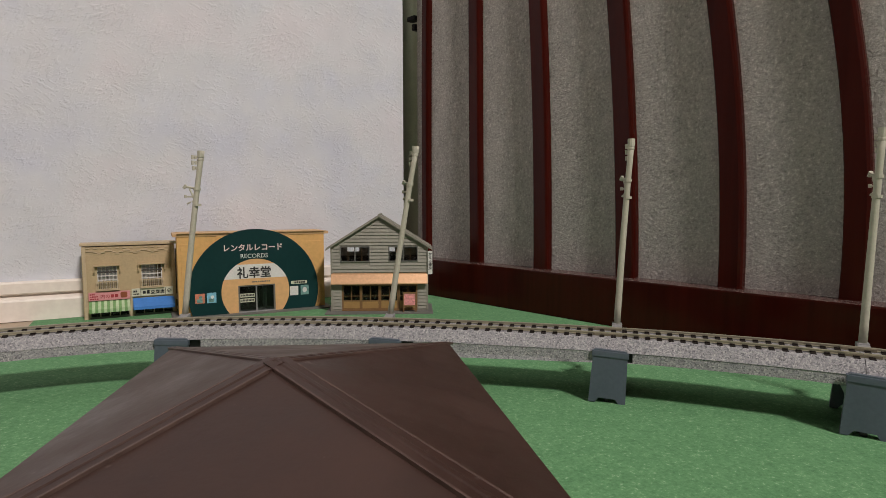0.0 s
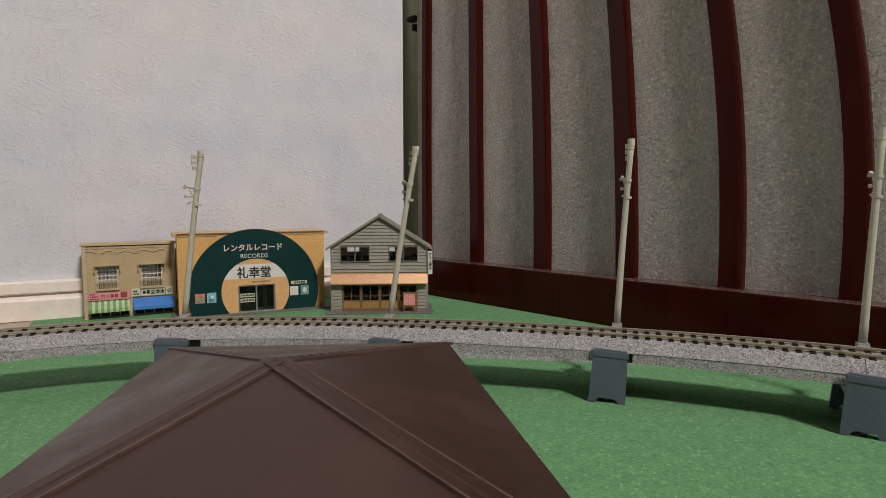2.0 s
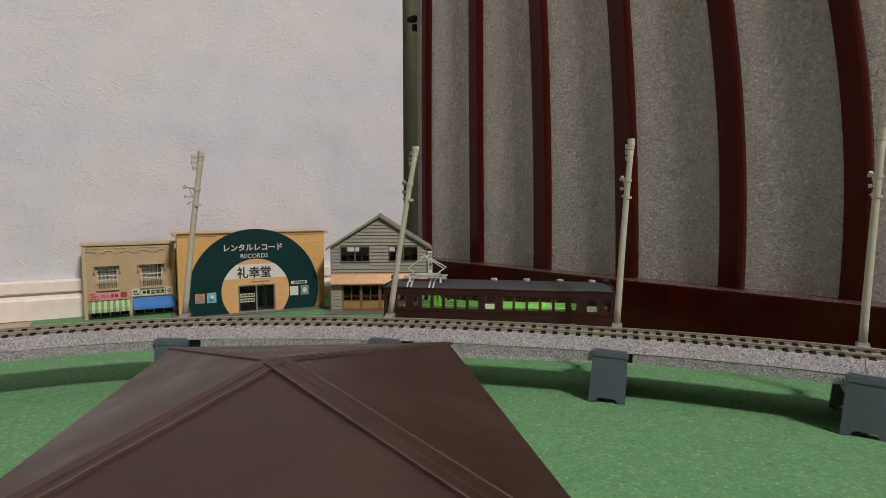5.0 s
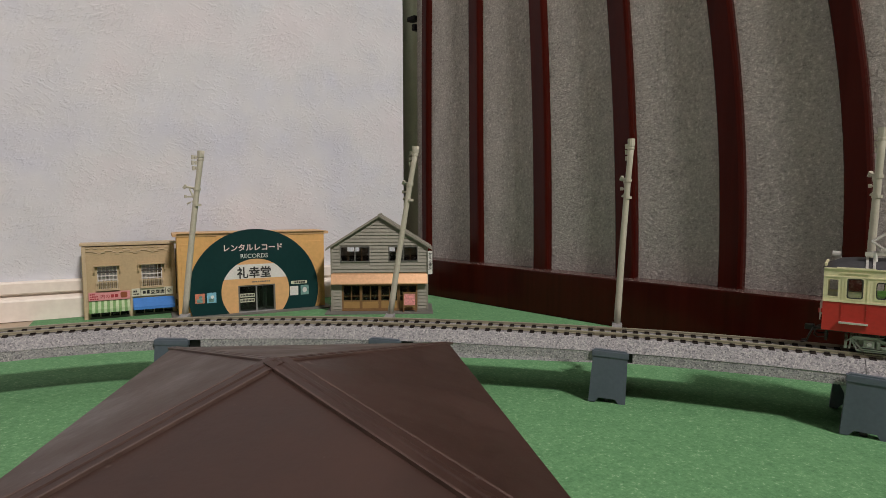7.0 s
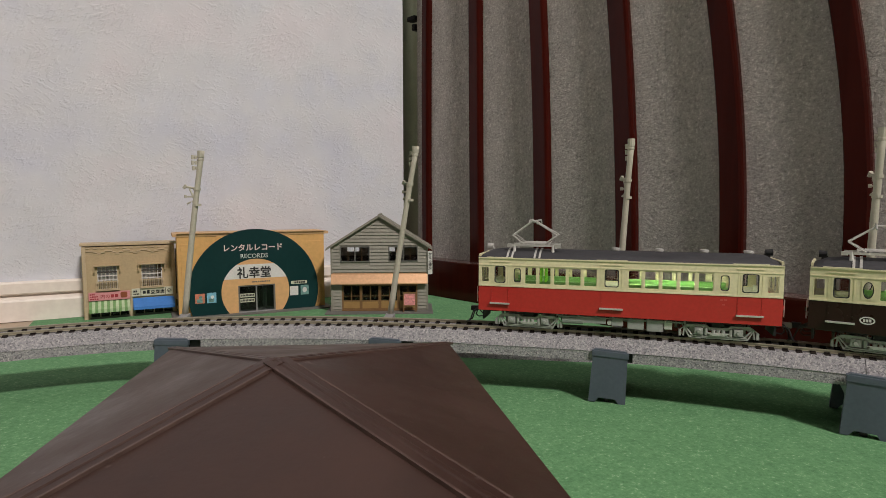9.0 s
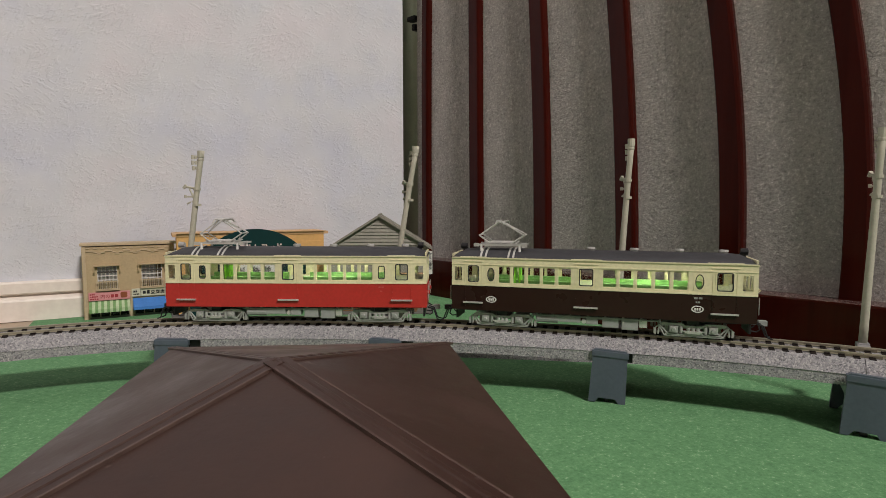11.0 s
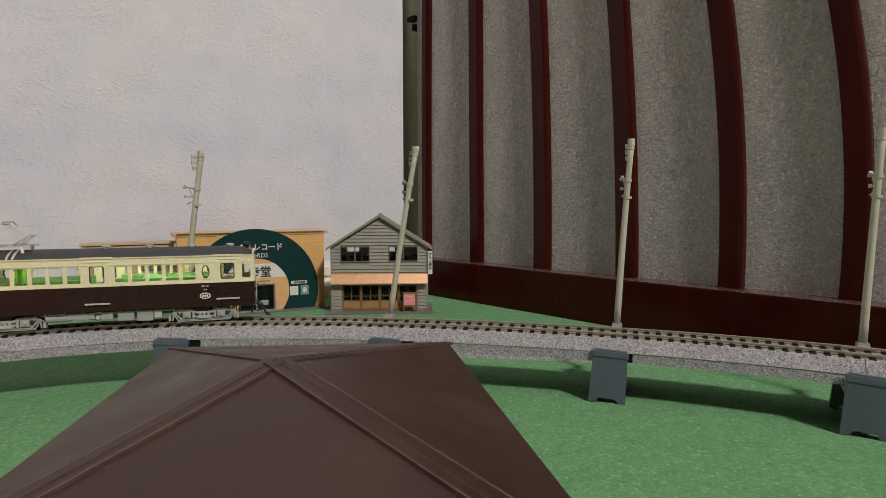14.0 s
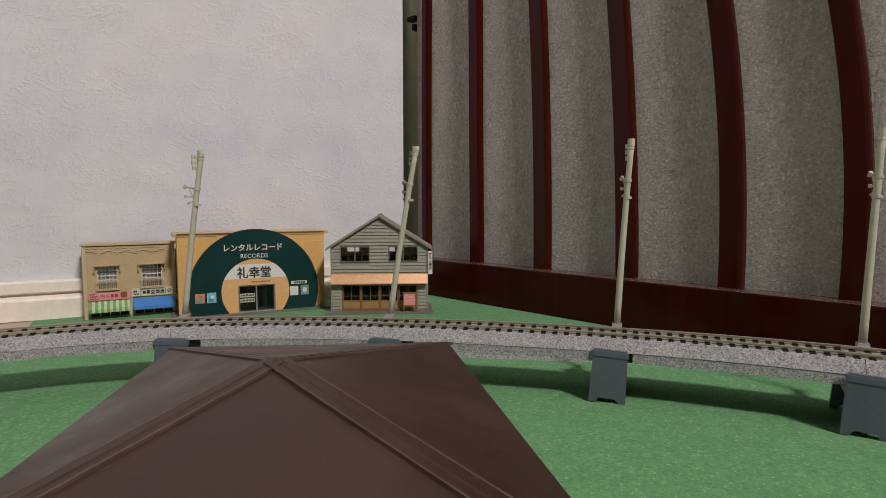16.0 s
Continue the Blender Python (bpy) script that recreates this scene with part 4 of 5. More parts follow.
def gable_house():
    """Grey clapboard house; front plane y = 0, x from -30.5 to 30.5."""
    t = thing("clapboard_house", "grey clapboard model house with a copper awning over the shopfront", "building", m=mm_pose(-40.4, 357.6, 0, 0, 0, 3.0))
    W, E, T, D = 30.4, 42.2, 61.4, 24.0
    holes = [(-24.3, -6.8, 32.8, 41.6), (6.3, 23.8, 33.0, 41.6)]
    front = part("front_wall", pierced_wall(-W, W, 25.0, 43.0, holes, 0.6, 1.6), M_CLAP, t)
    part("gable", prism([(-W + 0.1, E - 0.2), (W - 0.1, E - 0.2), (0, T + 0.2)], 0.63, 1.57), M_CLAP, t)
    part("lower_wall", pierced_wall(-W, W, 0.8, 25.0, [(-24.0, 24.0, 1.6, 19.6)], 0.6, 1.6), M_CLAP, t)
    # clapboards, each lapped over the one below
    step = 2.15
    z = 2.0
    while z < T - 3:
        top = min(z + step, T - 2)
        half = W if top < E else max(1.5, W * (T - top) / (T - E) - 0.6)
        spans = [(-half, half)]
        cuts = [(h[0] - 0.6, h[1] + 0.6) for h in holes if h[2] - 0.8 < top and h[3] + 0.8 > z]
        if z < 19.8:
            cuts = [(-24.6, 24.6)]
        elif z < 25.5:
            cuts = [(-99, 99)] if z < 24.0 else []
        for c0, c1 in cuts:
            spans = [q for a, b in spans for q in ((a, min(b, c0)), (max(a, c1), b)) if q[1] - q[0] > 0.4]
        for a, b in spans:
            bm = bmesh.new()
            add_prism(bm, [(0.60, z), (-0.02, z + 0.04), (0.02, z + 0.3), (0.60, top + 0.1)], a, b)
            for v in bm.verts:
                v.co = (v.co.y, v.co.x, v.co.z)
            part("clapboard", bm, M_CLAP, front)
        z += step
    for sx in (-1, 1):
        x0, x1 = sorted((sx * W, sx * (W - 1.0)))
        part("side_wall", box(x0, x1, 1.6, D, 0.8, E), M_CLAP, t)
        part("corner_board", box(sx * W - 0.5, sx * W + 0.5, 0.0, 1.2, 0.8, E + 0.4), M_CLAPTRIM, t)
    part("back_wall", pierced_wall(-W, W, 0.8, E, [(-23, -15, 37.0, 41.0), (4, 9, 37.0, 41.0)], D - 1, D), M_CLAP, t)
    part("upper_floor", box(-W + 1, W - 1, 1.6, D - 1, 23.5, 24.5), M_UNLIT, t)
    # gabled roof with overhang
    for sx in (-1, 1):
        s = (T - E) / W
        bm = prism([(sx * -0.05, T), (sx * (W + 3.2), T - s * (W + 3.2)), (sx * (W + 3.2), T - s * (W + 3.2) + 1.1), (sx * -0.05, T + 1.1)], -1.5, D + 2.4)
        part("roof", bm, M_CLAPTRIM, t, "grey pitched roof")
        bm = prism([(0, T - 0.5), (sx * (W + 3.3), T - s * (W + 3.3) - 0.4), (sx * (W + 3.3), T - s * (W + 3.3) + 0.6), (0, T + 0.6)], -1.8, -1.3)
        part("barge_board", bm, M_CLAPTRIM, t)
    part("ridge_cap", rod((0, -1.8, T + 0.9), (0, D + 2.6, T + 0.9), 0.7), M_CLAPTRIM, t)
    # upper windows
    for x0, x1, z0, z1 in holes:
        w = thing("window", "", "")
        w.parent = t
        part("frame", ring([(x0, z0), (x1, z0), (x1, z1), (x0, z1)], [(x0 - 0.6, z0 - 0.6), (x1 + 0.6, z0 - 0.6), (x1 + 0.6, z1 + 0.6), (x0 - 0.6, z1 + 0.6)], -0.1, 1.2), M_GROUNDPLATE, w, "dark window frame")
        mid = (x0 + x1) / 2
        part("meeting_stile", box(mid - 0.35, mid + 0.35, 0.3, 1.0, z0, z1), M_GROUNDPLATE, w)
        part("pane", box(x0, mid, 0.9, 1.05, z0, z1), M_PANE, w)
        part("pane", box(mid, x1, 1.1, 1.25, z0, z1), M_PANE, w)
        for k in (1, 3):
            x = x0 + (x1 - x0) * k / 4
            part("glazing_bar", box(x - 0.15, x + 0.15, 0.7, 1.0, z0, z1), M_SASH, w)
        part("inner_shelf", box(x0 - 1, x1 + 1, 10, 12, 24.6, z0 + 2.5), M_UNLIT, w)
    # awning of beaten copper
    bm = prism([(0.6, 25.0), (0.6, 24.0), (-2.6, 18.5), (-3.4, 18.4), (-3.4, 19.0), (-0.6, 24.4)], -W - 0.1, W + 0.1)
    for v in bm.verts:
        v.co = (v.co.y, v.co.x, v.co.z)
    part("awning", bm, M_COPPER, t, "shiny copper coloured awning")
    # shopfront of sliding doors
    sf = thing("shopfront", "", "")
    sf.parent = t
    part("head", box(-24, 24, 0.2, 1.6, 17.6, 18.6), M_SASH, sf)
    part("threshold", box(-24, 24, 0.0, 1.8, 0.9, 1.8), M_SASH, sf)
    # near-black sheet behind the doors in place of a dim room
    part("inside", box(-28, 28, 14, 14.6, 0.8, 23), M_UNLIT, sf)
    for k in range(4):
        x0, x1 = -24 + 12 * k, -12 + 12 * k
        dy = 0.35 if k % 2 else 0.8
        outer = [(x0, 1.8), (x1, 1.8), (x1, 17.6), (x0, 17.6)]
        inner = [(x0 + 0.9, 7.6), (x1 - 0.9, 7.6), (x1 - 0.9, 16.8), (x0 + 0.9, 16.8)]
        fr = part("door_leaf", ring(inner, outer, dy, dy + 0.5), M_SASH, sf, "brown sliding door with ochre panel")
        part("panel", box(x0 + 0.9, x1 - 0.9, dy - 0.1, dy + 0.1, 2.4, 6.8), M_PANEL, fr)
        part("pane", box(x0 + 0.9, x1 - 0.9, dy + 0.2, dy + 0.3, 7.6, 16.8), M_PANE, fr)
        part("glazing_bar", box((x0 + x1) / 2 - 0.2, (x0 + x1) / 2 + 0.2, dy, dy + 0.5, 7.6, 16.8), M_SASH, fr)
        part("glazing_bar", box(x0 + 0.9, x1 - 0.9, dy, dy + 0.5, 10.2, 10.5), M_SASH, fr)
    # board leaning in front, and the hanging side sign
    sg = thing("standing_sign", "", "")
    sg.parent = t
    part("sign_frame", ring([(15.6, 5.0), (22.6, 5.0), (22.6, 12.4), (15.6, 12.4)], [(14.8, 4.2), (23.4, 4.2), (23.4, 13.4), (14.8, 13.4)], -4.2, -3.6), M_SASH, sg, "brown sign frame")
    for x in (14.8, 22.6):
        part("sign_leg", box(x, x + 0.8, -4.2, -3.6, 0.8, 4.4), M_SASH, sg)
    part("sign_face", box(15.4, 22.8, -3.95, -3.75, 4.8, 12.6), M_PINKPOSTER, sg, "pink speckled sign face")
    hs = part("hanging_sign", box(30.7, 33.6, -1.2, -0.6, 24.4, 39.2, bevel=0.1), M_PAPER, t, "white upright sign with dark writing")
    lettering("か\nえ\nる\n書\n房", 2.4, 32.2, -1.24, 36.4, M_BLACKPRINT, hs, upright=True)
    part("base_plate", box(-W - 3.5, W + 3.5, -7.5, D + 2, -0.2, 0.8, bevel=0.2), M_GROUNDPLATE, t)


twin_shop()
record_shop()
gable_house()


# ---- railcars ----
CAR_L, CAR_W = 103.0, 8.6
Z_LOW, Z_BELT, Z_EAVE = 6.6, 15.6, 26.2
SALOON = [(17.7, 21.8), (22.9, 27.1), (28.3, 32.6), (33.6, 37.9), (39.1, 43.5), (54.4, 58.8), (59.9, 64.5), (65.6, 70.3), (71.4, 76.0), (77.2, 81.8)]
DOORS = [(4.9, 11.6), (45.0, 52.4), (89.4, 97.0)]
ENDS = [(0.9, 4.2), (98.2, 101.9)]
NARROW = [(13.2, 16.5), (83.7, 87.1)]


def railcar(name, label, low, high, oval, marks, pan_x, drop, stretch=1.0, m=None):
    """A model railcar: x along it from its front (the end with the pantograph) at -L/2, y across, z from the rail top."""
    t = thing(name, label, "tram", "model railcars", m=m)
    h = CAR_L / 2
    body = thing("body", "", "")
    body.parent = t
    for sy in (-1, 1):
        y0, y1 = sorted((sy * CAR_W, sy * (CAR_W - 0.7)))
        part("lower_side", box(-h, h, y0, y1, Z_LOW, Z_BELT), low, body)
        holes = [(a - h - 0.12, b - h + 0.12, 16.8, 23.0) for a, b in SALOON]
        holes += [(a - h, b - h, 17.0, 22.8) for a, b in ENDS + NARROW]
        holes += [(a + 1.2 - h, b - 1.2 - h, 16.9, 23.2) for a, b in DOORS]
        part("upper_side", pierced_wall(-h, h, Z_BELT, Z_EAVE, holes, y0, y1), high, body)
        yo = sy * CAR_W
        def band(x0, x1, z0, z1, out, mat, nm):
            a, b = sorted((yo, yo + sy * out))
            part(nm, box(x0, x1, a, b, z0, z1, bevel=0.08), mat, body)
        band(-h, h, Z_BELT, Z_BELT + 0.55, 0.22, high, "belt_rail")
        band(-h, h, 23.3, 23.7, 0.18, high, "frieze_rail")
        band(-h, h, Z_EAVE - 0.45, Z_EAVE, 0.3, high, "gutter")
        for i, (a, b) in enumerate(DOORS):
            a, b = a - h, b - h
            d = thing("door", "", "")
            d.parent = body
            ya, yb = sorted((yo, yo + sy * 0.14))
            win_o = rounded(a + 0.8, b - 0.8, 16.5, 23.6, 0.9)
            win_i = rounded(a + 1.25, b - 1.25, 16.95, 23.15, 0.7)
            part("door_window_frame", ring(win_i, win_o, ya, yb + 0.01), high, d)
            gasket = rounded(a + 1.6, b - 1.6, 17.25, 22.85, 0.6)
            part("gasket", ring(gasket, win_i, *sorted((yo - sy * 0.3, yo + sy * 0.1))), M_GASKET, d, "dark grey window gasket")
            part("lintel", box(a - 0.4, b + 0.4, *sorted((yo, yo + sy * 0.24)), 24.5, 24.85, bevel=0.06), high, d)
            part("raised_gutter", box(a - 1.6, b + 1.6, *sorted((yo - sy * 0.5, yo + sy * 0.34)), Z_EAVE - 0.42, Z_EAVE + 0.22, bevel=0.08), high, d)
            part("upper_jamb", box(a, a + 0.3, ya, yb, Z_BELT, 24.5), high, d)
            part("upper_jamb", box(b - 0.3, b, ya, yb, Z_BELT, 24.5), high, d)
            part("lower_jamb", box(a, a + 0.3, ya, yb, Z_LOW + 1.2, Z_BELT), low, d)
            part("lower_jamb", box(b - 0.3, b, ya, yb, Z_LOW + 1.2, Z_BELT), low, d)
            part("door_glass", box(a + 1.2, b - 1.2, yo - sy * 0.45 - 0.1, yo - sy * 0.45 + 0.1, 16.9, 23.2), M_GLASS, d)
            s0, s1 = sorted((yo, yo + sy * 0.9))
            part("step", box(a - 0.4, b + 0.4, s0, s1, 9.1, 9.65, bevel=0.12), M_SILVER, d, "silver door step")
        for a, b in SALOON:
            w = part("window_frame", ring(rounded(a - h + 0.08, b - h - 0.08, 17.0, 22.8, 0.2, 1), rounded(a - h - 0.14, b - h + 0.14, 16.78, 23.02, 0.2, 1), *sorted((yo - sy * 0.5, yo - sy * 0.15))), high, body)
            part("glass", box(a - h, b - h, yo - sy * 0.5 - 0.08, yo - sy * 0.5 + 0.08, 17.0, 22.8), M_GLASS, w)
        for a, b in ENDS:
            w = part("window_frame", ring(rounded(a - h + 0.3, b - h - 0.3, 17.3, 22.5, 0.2, 1), rounded(a - h, b - h, 17.0, 22.8, 0.2, 1), *sorted((yo - sy * 0.5, yo + sy * 0.05))), high, body)
            part("glass", box(a - h, b - h, yo - sy * 0.5 - 0.08, yo - sy * 0.5 + 0.08, 17.0, 22.8), M_GLASS, w)
        for k, (a, b) in enumerate(NARROW):
            ya, yb = sorted((yo - sy * 0.6, yo + sy * 0.12))
            cx, n = (a + b) / 2 - h, 24
            outer, inner = [], []
            for q in range(n):
                an = 2 * math.pi * q / n
                ca, sa = math.cos(an), math.sin(an)
                k2 = 1 / max(abs(ca), abs(sa))
                outer.append((cx + ca * k2 * ((b - a) / 2 + 0.05), 19.9 + sa * k2 * 2.95))
                e = 1.0 if oval else min(k2, 1.25)
                inner.append((cx + ca * e * ((b - a) / 2 - 0.3), 19.9 + sa * e * 2.55))
            w = part("oval_window" if oval else "narrow_window", ring(inner, outer, ya, yb), high, body)
            seal = [(cx + (x - cx) * 0.80, 19.9 + (z - 19.9) * 0.88) for x, z in inner]
            part("gasket", ring(seal, inner, *sorted((yo - sy * 0.35, yo + sy * 0.14))), M_GASKET, w, "dark grey window gasket")
            part("glass", box(a - h, b - h, yo - sy * 0.5 - 0.08, yo - sy * 0.5 + 0.08, 17.0, 22.8), M_GLASS, w)
    # ends
    for sx in (-1, 1):
        x0, x1 = sorted((sx * h, sx * (h - 0.7)))
        e = thing("car_end", "", "")
        e.parent = body
        part("lower_end", box(x0, x1, -CAR_W + 0.7, CAR_W - 0.7, Z_LOW, Z_BELT), low, e)
        bm = pierced_wall(-CAR_W + 0.7, CAR_W - 0.7, Z_BELT, 27.4, [(-7.2, -3.0, 17.0, 22.8), (-2.0, 2.0, 16.9, 23.0), (3.0, 7.2, 17.0, 22.8)], x0, x1)
        for v in bm.verts:
            v.co = (v.co.y, v.co.x, v.co.z)
        part("upper_end", bm, high, e)
        part("end_glass", box(x0 + 0.3, x0 + 0.45, -7.2, 7.2, 16.9, 23.0), M_GLASS, e)
        for y in (-6.2, 6.2):
            part("tail_lamp", rod((sx * h, y, 12.2), (sx * (h + 1.1), y, 12.2), 0.75), low, e)
        rails = bmesh.new()
        for y in (-7.9, -3.4, 3.4, 7.9):
            add_rod(rails, (sx * (h + 0.55), y, 9.5), (sx * (h + 0.55), y, 15.2), 0.14, n=5)
        part("handrail", rails, M_SILVER, e)
        gate = bmesh.new()
        for a, b in (((0.2, -3.2, 18.4), (2.0, -3.2, 17.0)), ((2.0, -3.2, 17.0), (0.2, -3.2, 15.4)), ((0.2, -2.4, 18.0), (1.7, -2.4, 16.9)), ((2.0, -3.2, 17.0), (2.0, 3.2, 17.0)), ((0.2, -3.2, 15.4), (0.2, 3.2, 15.4))):
            add_rod(gate, (sx * (h + a[0]), a[1], a[2]), (sx * (h + b[0]), b[1], b[2]), 0.16, n=5)
        if sx > 0 and oval:
            part("guard_bracket", gate, M_CREAM, e, "cream guard bracket")
        else:
            gate.free()
    # roof: shallow curve with rounded ends
    bm = bmesh.new()
    rows, nx, ny = [], 24, 12
    for i in range(nx + 1):
        x = -h - 0.3 + (CAR_L + 0.6) * i / nx
        ez = min(1.0, min(i, nx - i) / 1.6)
        ez = math.sin(ez * math.pi / 2)
        row = []
        for k in range(ny + 1):
            f = -1 + 2 * k / ny
            z = Z_EAVE + (2.5 * ez + 0.4) * (1 - abs(f) ** 2.3)
            row.append(bm.verts.new((x, f * (CAR_W + 0.15), z)))
        rows.append(row)
    for i in range(nx):
        for k in range(ny):
            bm.faces.new((rows[i][k], rows[i + 1][k], rows[i + 1][k + 1], rows[i][k + 1]))
    low_row = [[bm.verts.new((r[k].co.x, r[k].co.y, Z_EAVE - 0.2)) for k in (0, ny)] for r in (rows[0], rows[-1])]
    bm.faces.new((low_row[0][0], low_row[1][0], low_row[1][1], low_row[0][1]))
    bm.faces.new([rows[i][0] for i in range(nx + 1)] + [low_row[1][0], low_row[0][0]])
    bm.faces.new([rows[i][ny] for i in range(nx + 1)] + [low_row[1][1], low_row[0][1]])
    bm.faces.new([rows[0][k] for k in range(ny + 1)] + [low_row[0][1], low_row[0][0]])
    bm.faces.new([rows[-1][k] for k in range(ny + 1)] + [low_row[1][1], low_row[1][0]])
    roof = part("roof", bm, M_CARROOF, t, "dark grey curved roof", smooth=True)
    for x in (-1.5, 13.4, 28.3, 42.4):
        cap = rod((x, 0, 28.4), (x, 0, 29.5), 1.35, None, 14)
        add_rod(cap, (x, 0, 29.5), (x, 0, 30.1), 1.6, 1.45, 14)
        part("ventilator", cap, M_VENT, roof, "grey drum-shaped roof ventilator")
    # strips up the roof beside the pantograph
    for x in (-h + 10.6, -h + 12.4, -h + 20.8, -h + 22.6):
        bm = bmesh.new()
        pr = []
        for k in range(0, 7):
            f = -1 + k / 6.0
            z = Z_EAVE + 2.9 * (1 - abs(f) ** 2.3) + 0.12
            pr.append([bm.verts.new((x + dx, f * (CAR_W + 0.2), z + dz)) for dx, dz in ((0, 0), (0, 0.25), (0.7, 0.25), (0.7, 0))])
        for a, b in zip(pr, pr[1:]):
            for q in range(4):
                bm.faces.new((a[q], a[(q + 1) % 4], b[(q + 1) % 4], b[q]))
        bm.faces.new(pr[0]), bm.faces.new(pr[-1][::-1])
        part("roof_strip", bm, M_SILVER, roof, "silver strip over the roof")
    for sx in (-1, 1):
        lamp = rod((sx * (h - 3.9), 0, 29.7), (sx * (h - 1.7), 0, 29.7), 1.0, 1.2, 12)
        add_box(lamp, *sorted((sx * (h - 4.2), sx * (h - 2.4))), -0.6, 0.6, 27.4, 29.2)
        part("headlamp", lamp, M_DARK if sx > 0 or oval else M_VENT, roof, "roof headlamp")
    # pantograph
    pan = thing("pantograph", "", "")
    pan.parent = t
    px = -h + pan_x
    for x in (-7.2, 7.2):
        for y in (-4.6, 4.6):
            part("insulator", rod((px + x, y, 27.6), (px + x, y, 30.9), 0.6, 0.45), M_WHITEPRINT, pan, "white insulator")
    base = bmesh.new()
    for y in (-4.6, 4.6):
        add_box(base, px - 9.2, px + 9.2, y - 0.35, y + 0.35, 30.2, 30.9)
    for x in (-7.6, -2.6, 2.6, 7.6):
        add_box(base, px + x - 0.35, px + x + 0.35, -4.9, 4.9, 30.2, 30.9)
    add_rod(base, (px - 4, -1.4, 31.4), (px + 4, -1.4, 31.4), 0.45)
    add_rod(base, (px - 4, 1.4, 31.4), (px + 4, 1.4, 31.4), 0.45)
    for x in (-9.0, 9.0):
        add_box(base, px + x - 0.9, px + x + 0.9, -5.4, -3.8, 29.9, 31.1)
    for x in (-5.6, 0.0, 5.6):
        add_rod(base, (px + x, -4.6, 31.0), (px + x, 4.6, 31.5), 0.3, n=6)
    add_rod(base, (px - 6, -3.0, 31.3), (px + 6, -3.0, 31.3), 0.5, n=8)
    part("base_frame", base, M_SILVER, pan)
    for nm, pts in (("lower_arm", (((-3.6, 30.9), (-8.2, 34.4 - drop * 0.5)), ((3.6, 30.9), (8.6, 34.6 - drop * 0.5)))), ("upper_arm", (((-8.2, 34.4 - drop * 0.5), (-1.4, 39.6 - drop)), ((8.6, 34.6 - drop * 0.5), (0.2, 39.6 - drop))))):
        for (xa, za), (xb, zb) in pts:
            bm = bmesh.new()
            for y in (-1, 1):
                ya, yb = (4.3, 3.4) if nm == "lower_arm" else (3.4, 1.6)
                add_rod(bm, (px + xa, y * ya, za), (px + xb, y * yb, zb), 0.26, n=6)
            add_rod(bm, (px + xa, 4.3 if nm == "lower_arm" else 3.4, za), (px + xb, -3.4 if nm == "lower_arm" else -1.6, zb), 0.14, n=5)
            add_rod(bm, (px + xb, -3.5, zb), (px + xb, 3.5, zb), 0.24, n=6)
            part(nm, bm, M_SILVER, pan)
    shoe = bmesh.new()
    for x in (-1.5, 1.5):
        add_rod(shoe, (px + x, -4.6, 40.2 - drop), (px + x, 4.6, 40.2 - drop), 0.3, n=6)
        for y in (-1, 1):
            add_rod(shoe, (px + x, y * 4.6, 40.2 - drop), (px + x, y * 6.8, 39.0 - drop), 0.26, n=6)
    add_rod(shoe, (px - 1.5, -2.4, 39.9 - drop), (px + 1.5, -2.4, 39.9 - drop), 0.24, n=6)
    add_rod(shoe, (px - 1.5, 2.4, 39.9 - drop), (px + 1.5, 2.4, 39.9 - drop), 0.24, n=6)
    part("contact_shoe", shoe, M_SILVER, pan)
    # inside
    inside = thing("interior", "", "")
    inside.parent = t
    part("floor_plate", box(-h + 0.8, h - 0.8, -CAR_W + 0.8, CAR_W - 0.8, 10.2, 11.2), M_INSIDE, inside)
    part("ceiling_panel", box(-h + 0.8, h - 0.8, -CAR_W + 0.8, CAR_W - 0.8, 25.2, 25.8), M_INSIDE, inside)
    for sy in (-1, 1):
        y0, y1 = sorted((sy * (CAR_W - 0.74), sy * (CAR_W - 0.88)))
        part("inner_lining", box(-h + 0.9, h - 0.9, y0, y1, 11.2, 16.7), M_INSIDE, inside, "pale inner lining")
    for a, b in ((12.6, 44.2), (53.2, 88.4)):
        for sy in (-1, 1):
            y0, y1 = sorted((sy * (CAR_W - 0.9), sy * (CAR_W - 2.2)))
            part("seat_back", box(a - h, b - h, y0, y1, 13.2, 18.1, bevel=0.3), M_SEAT, inside, "bright green bench seat back")
            y0, y1 = sorted((sy * (CAR_W - 2.2), sy * (CAR_W - 5.0)))
            part("seat_cushion", box(a - h, b - h, y0, y1, 12.4, 14.2, bevel=0.3), M_SEAT, inside, "bright green bench seat")
    for x in (23.2, 24.9):
        part("partition", box(x - h, x - h + 0.7, -CAR_W + 0.9, -CAR_W + 5.0, 11.2, 25.0), M_CURTAIN, inside, "lime green partition")
    part("bulkhead", box(5.0 - h, 5.6 - h, -CAR_W + 0.8, CAR_W - 0.8, 11.2, 17.6), M_INSIDE, inside)
    part("bulkhead", box(97.4 - h, 98.0 - h, -CAR_W + 0.8, CAR_W - 0.8, 11.2, 17.6), M_INSIDE, inside)
    # glowing rods added to brighten the saloon, in place of light through windows
    part("fill_rod", rod((16 - h, 0, 24.6), (88 - h, 0, 24.6), 0.5), M_FILLGLOW, inside, "added glowing rod that brightens the interior")
    part("bright_spot", rod((66 - h, -1.2, 24.4), (70 - h, -1.2, 24.4), 0.7), M_SPOTGLOW, inside, "added glowing rod for the bright spot inside")
    # underframe
    under = thing("underframe", "", "")
    under.parent = t
    part("floor_beam", box(-h + 2, h - 2, -6.4, 6.4, 5.9, Z_LOW, bevel=0.1), M_DARK, under)
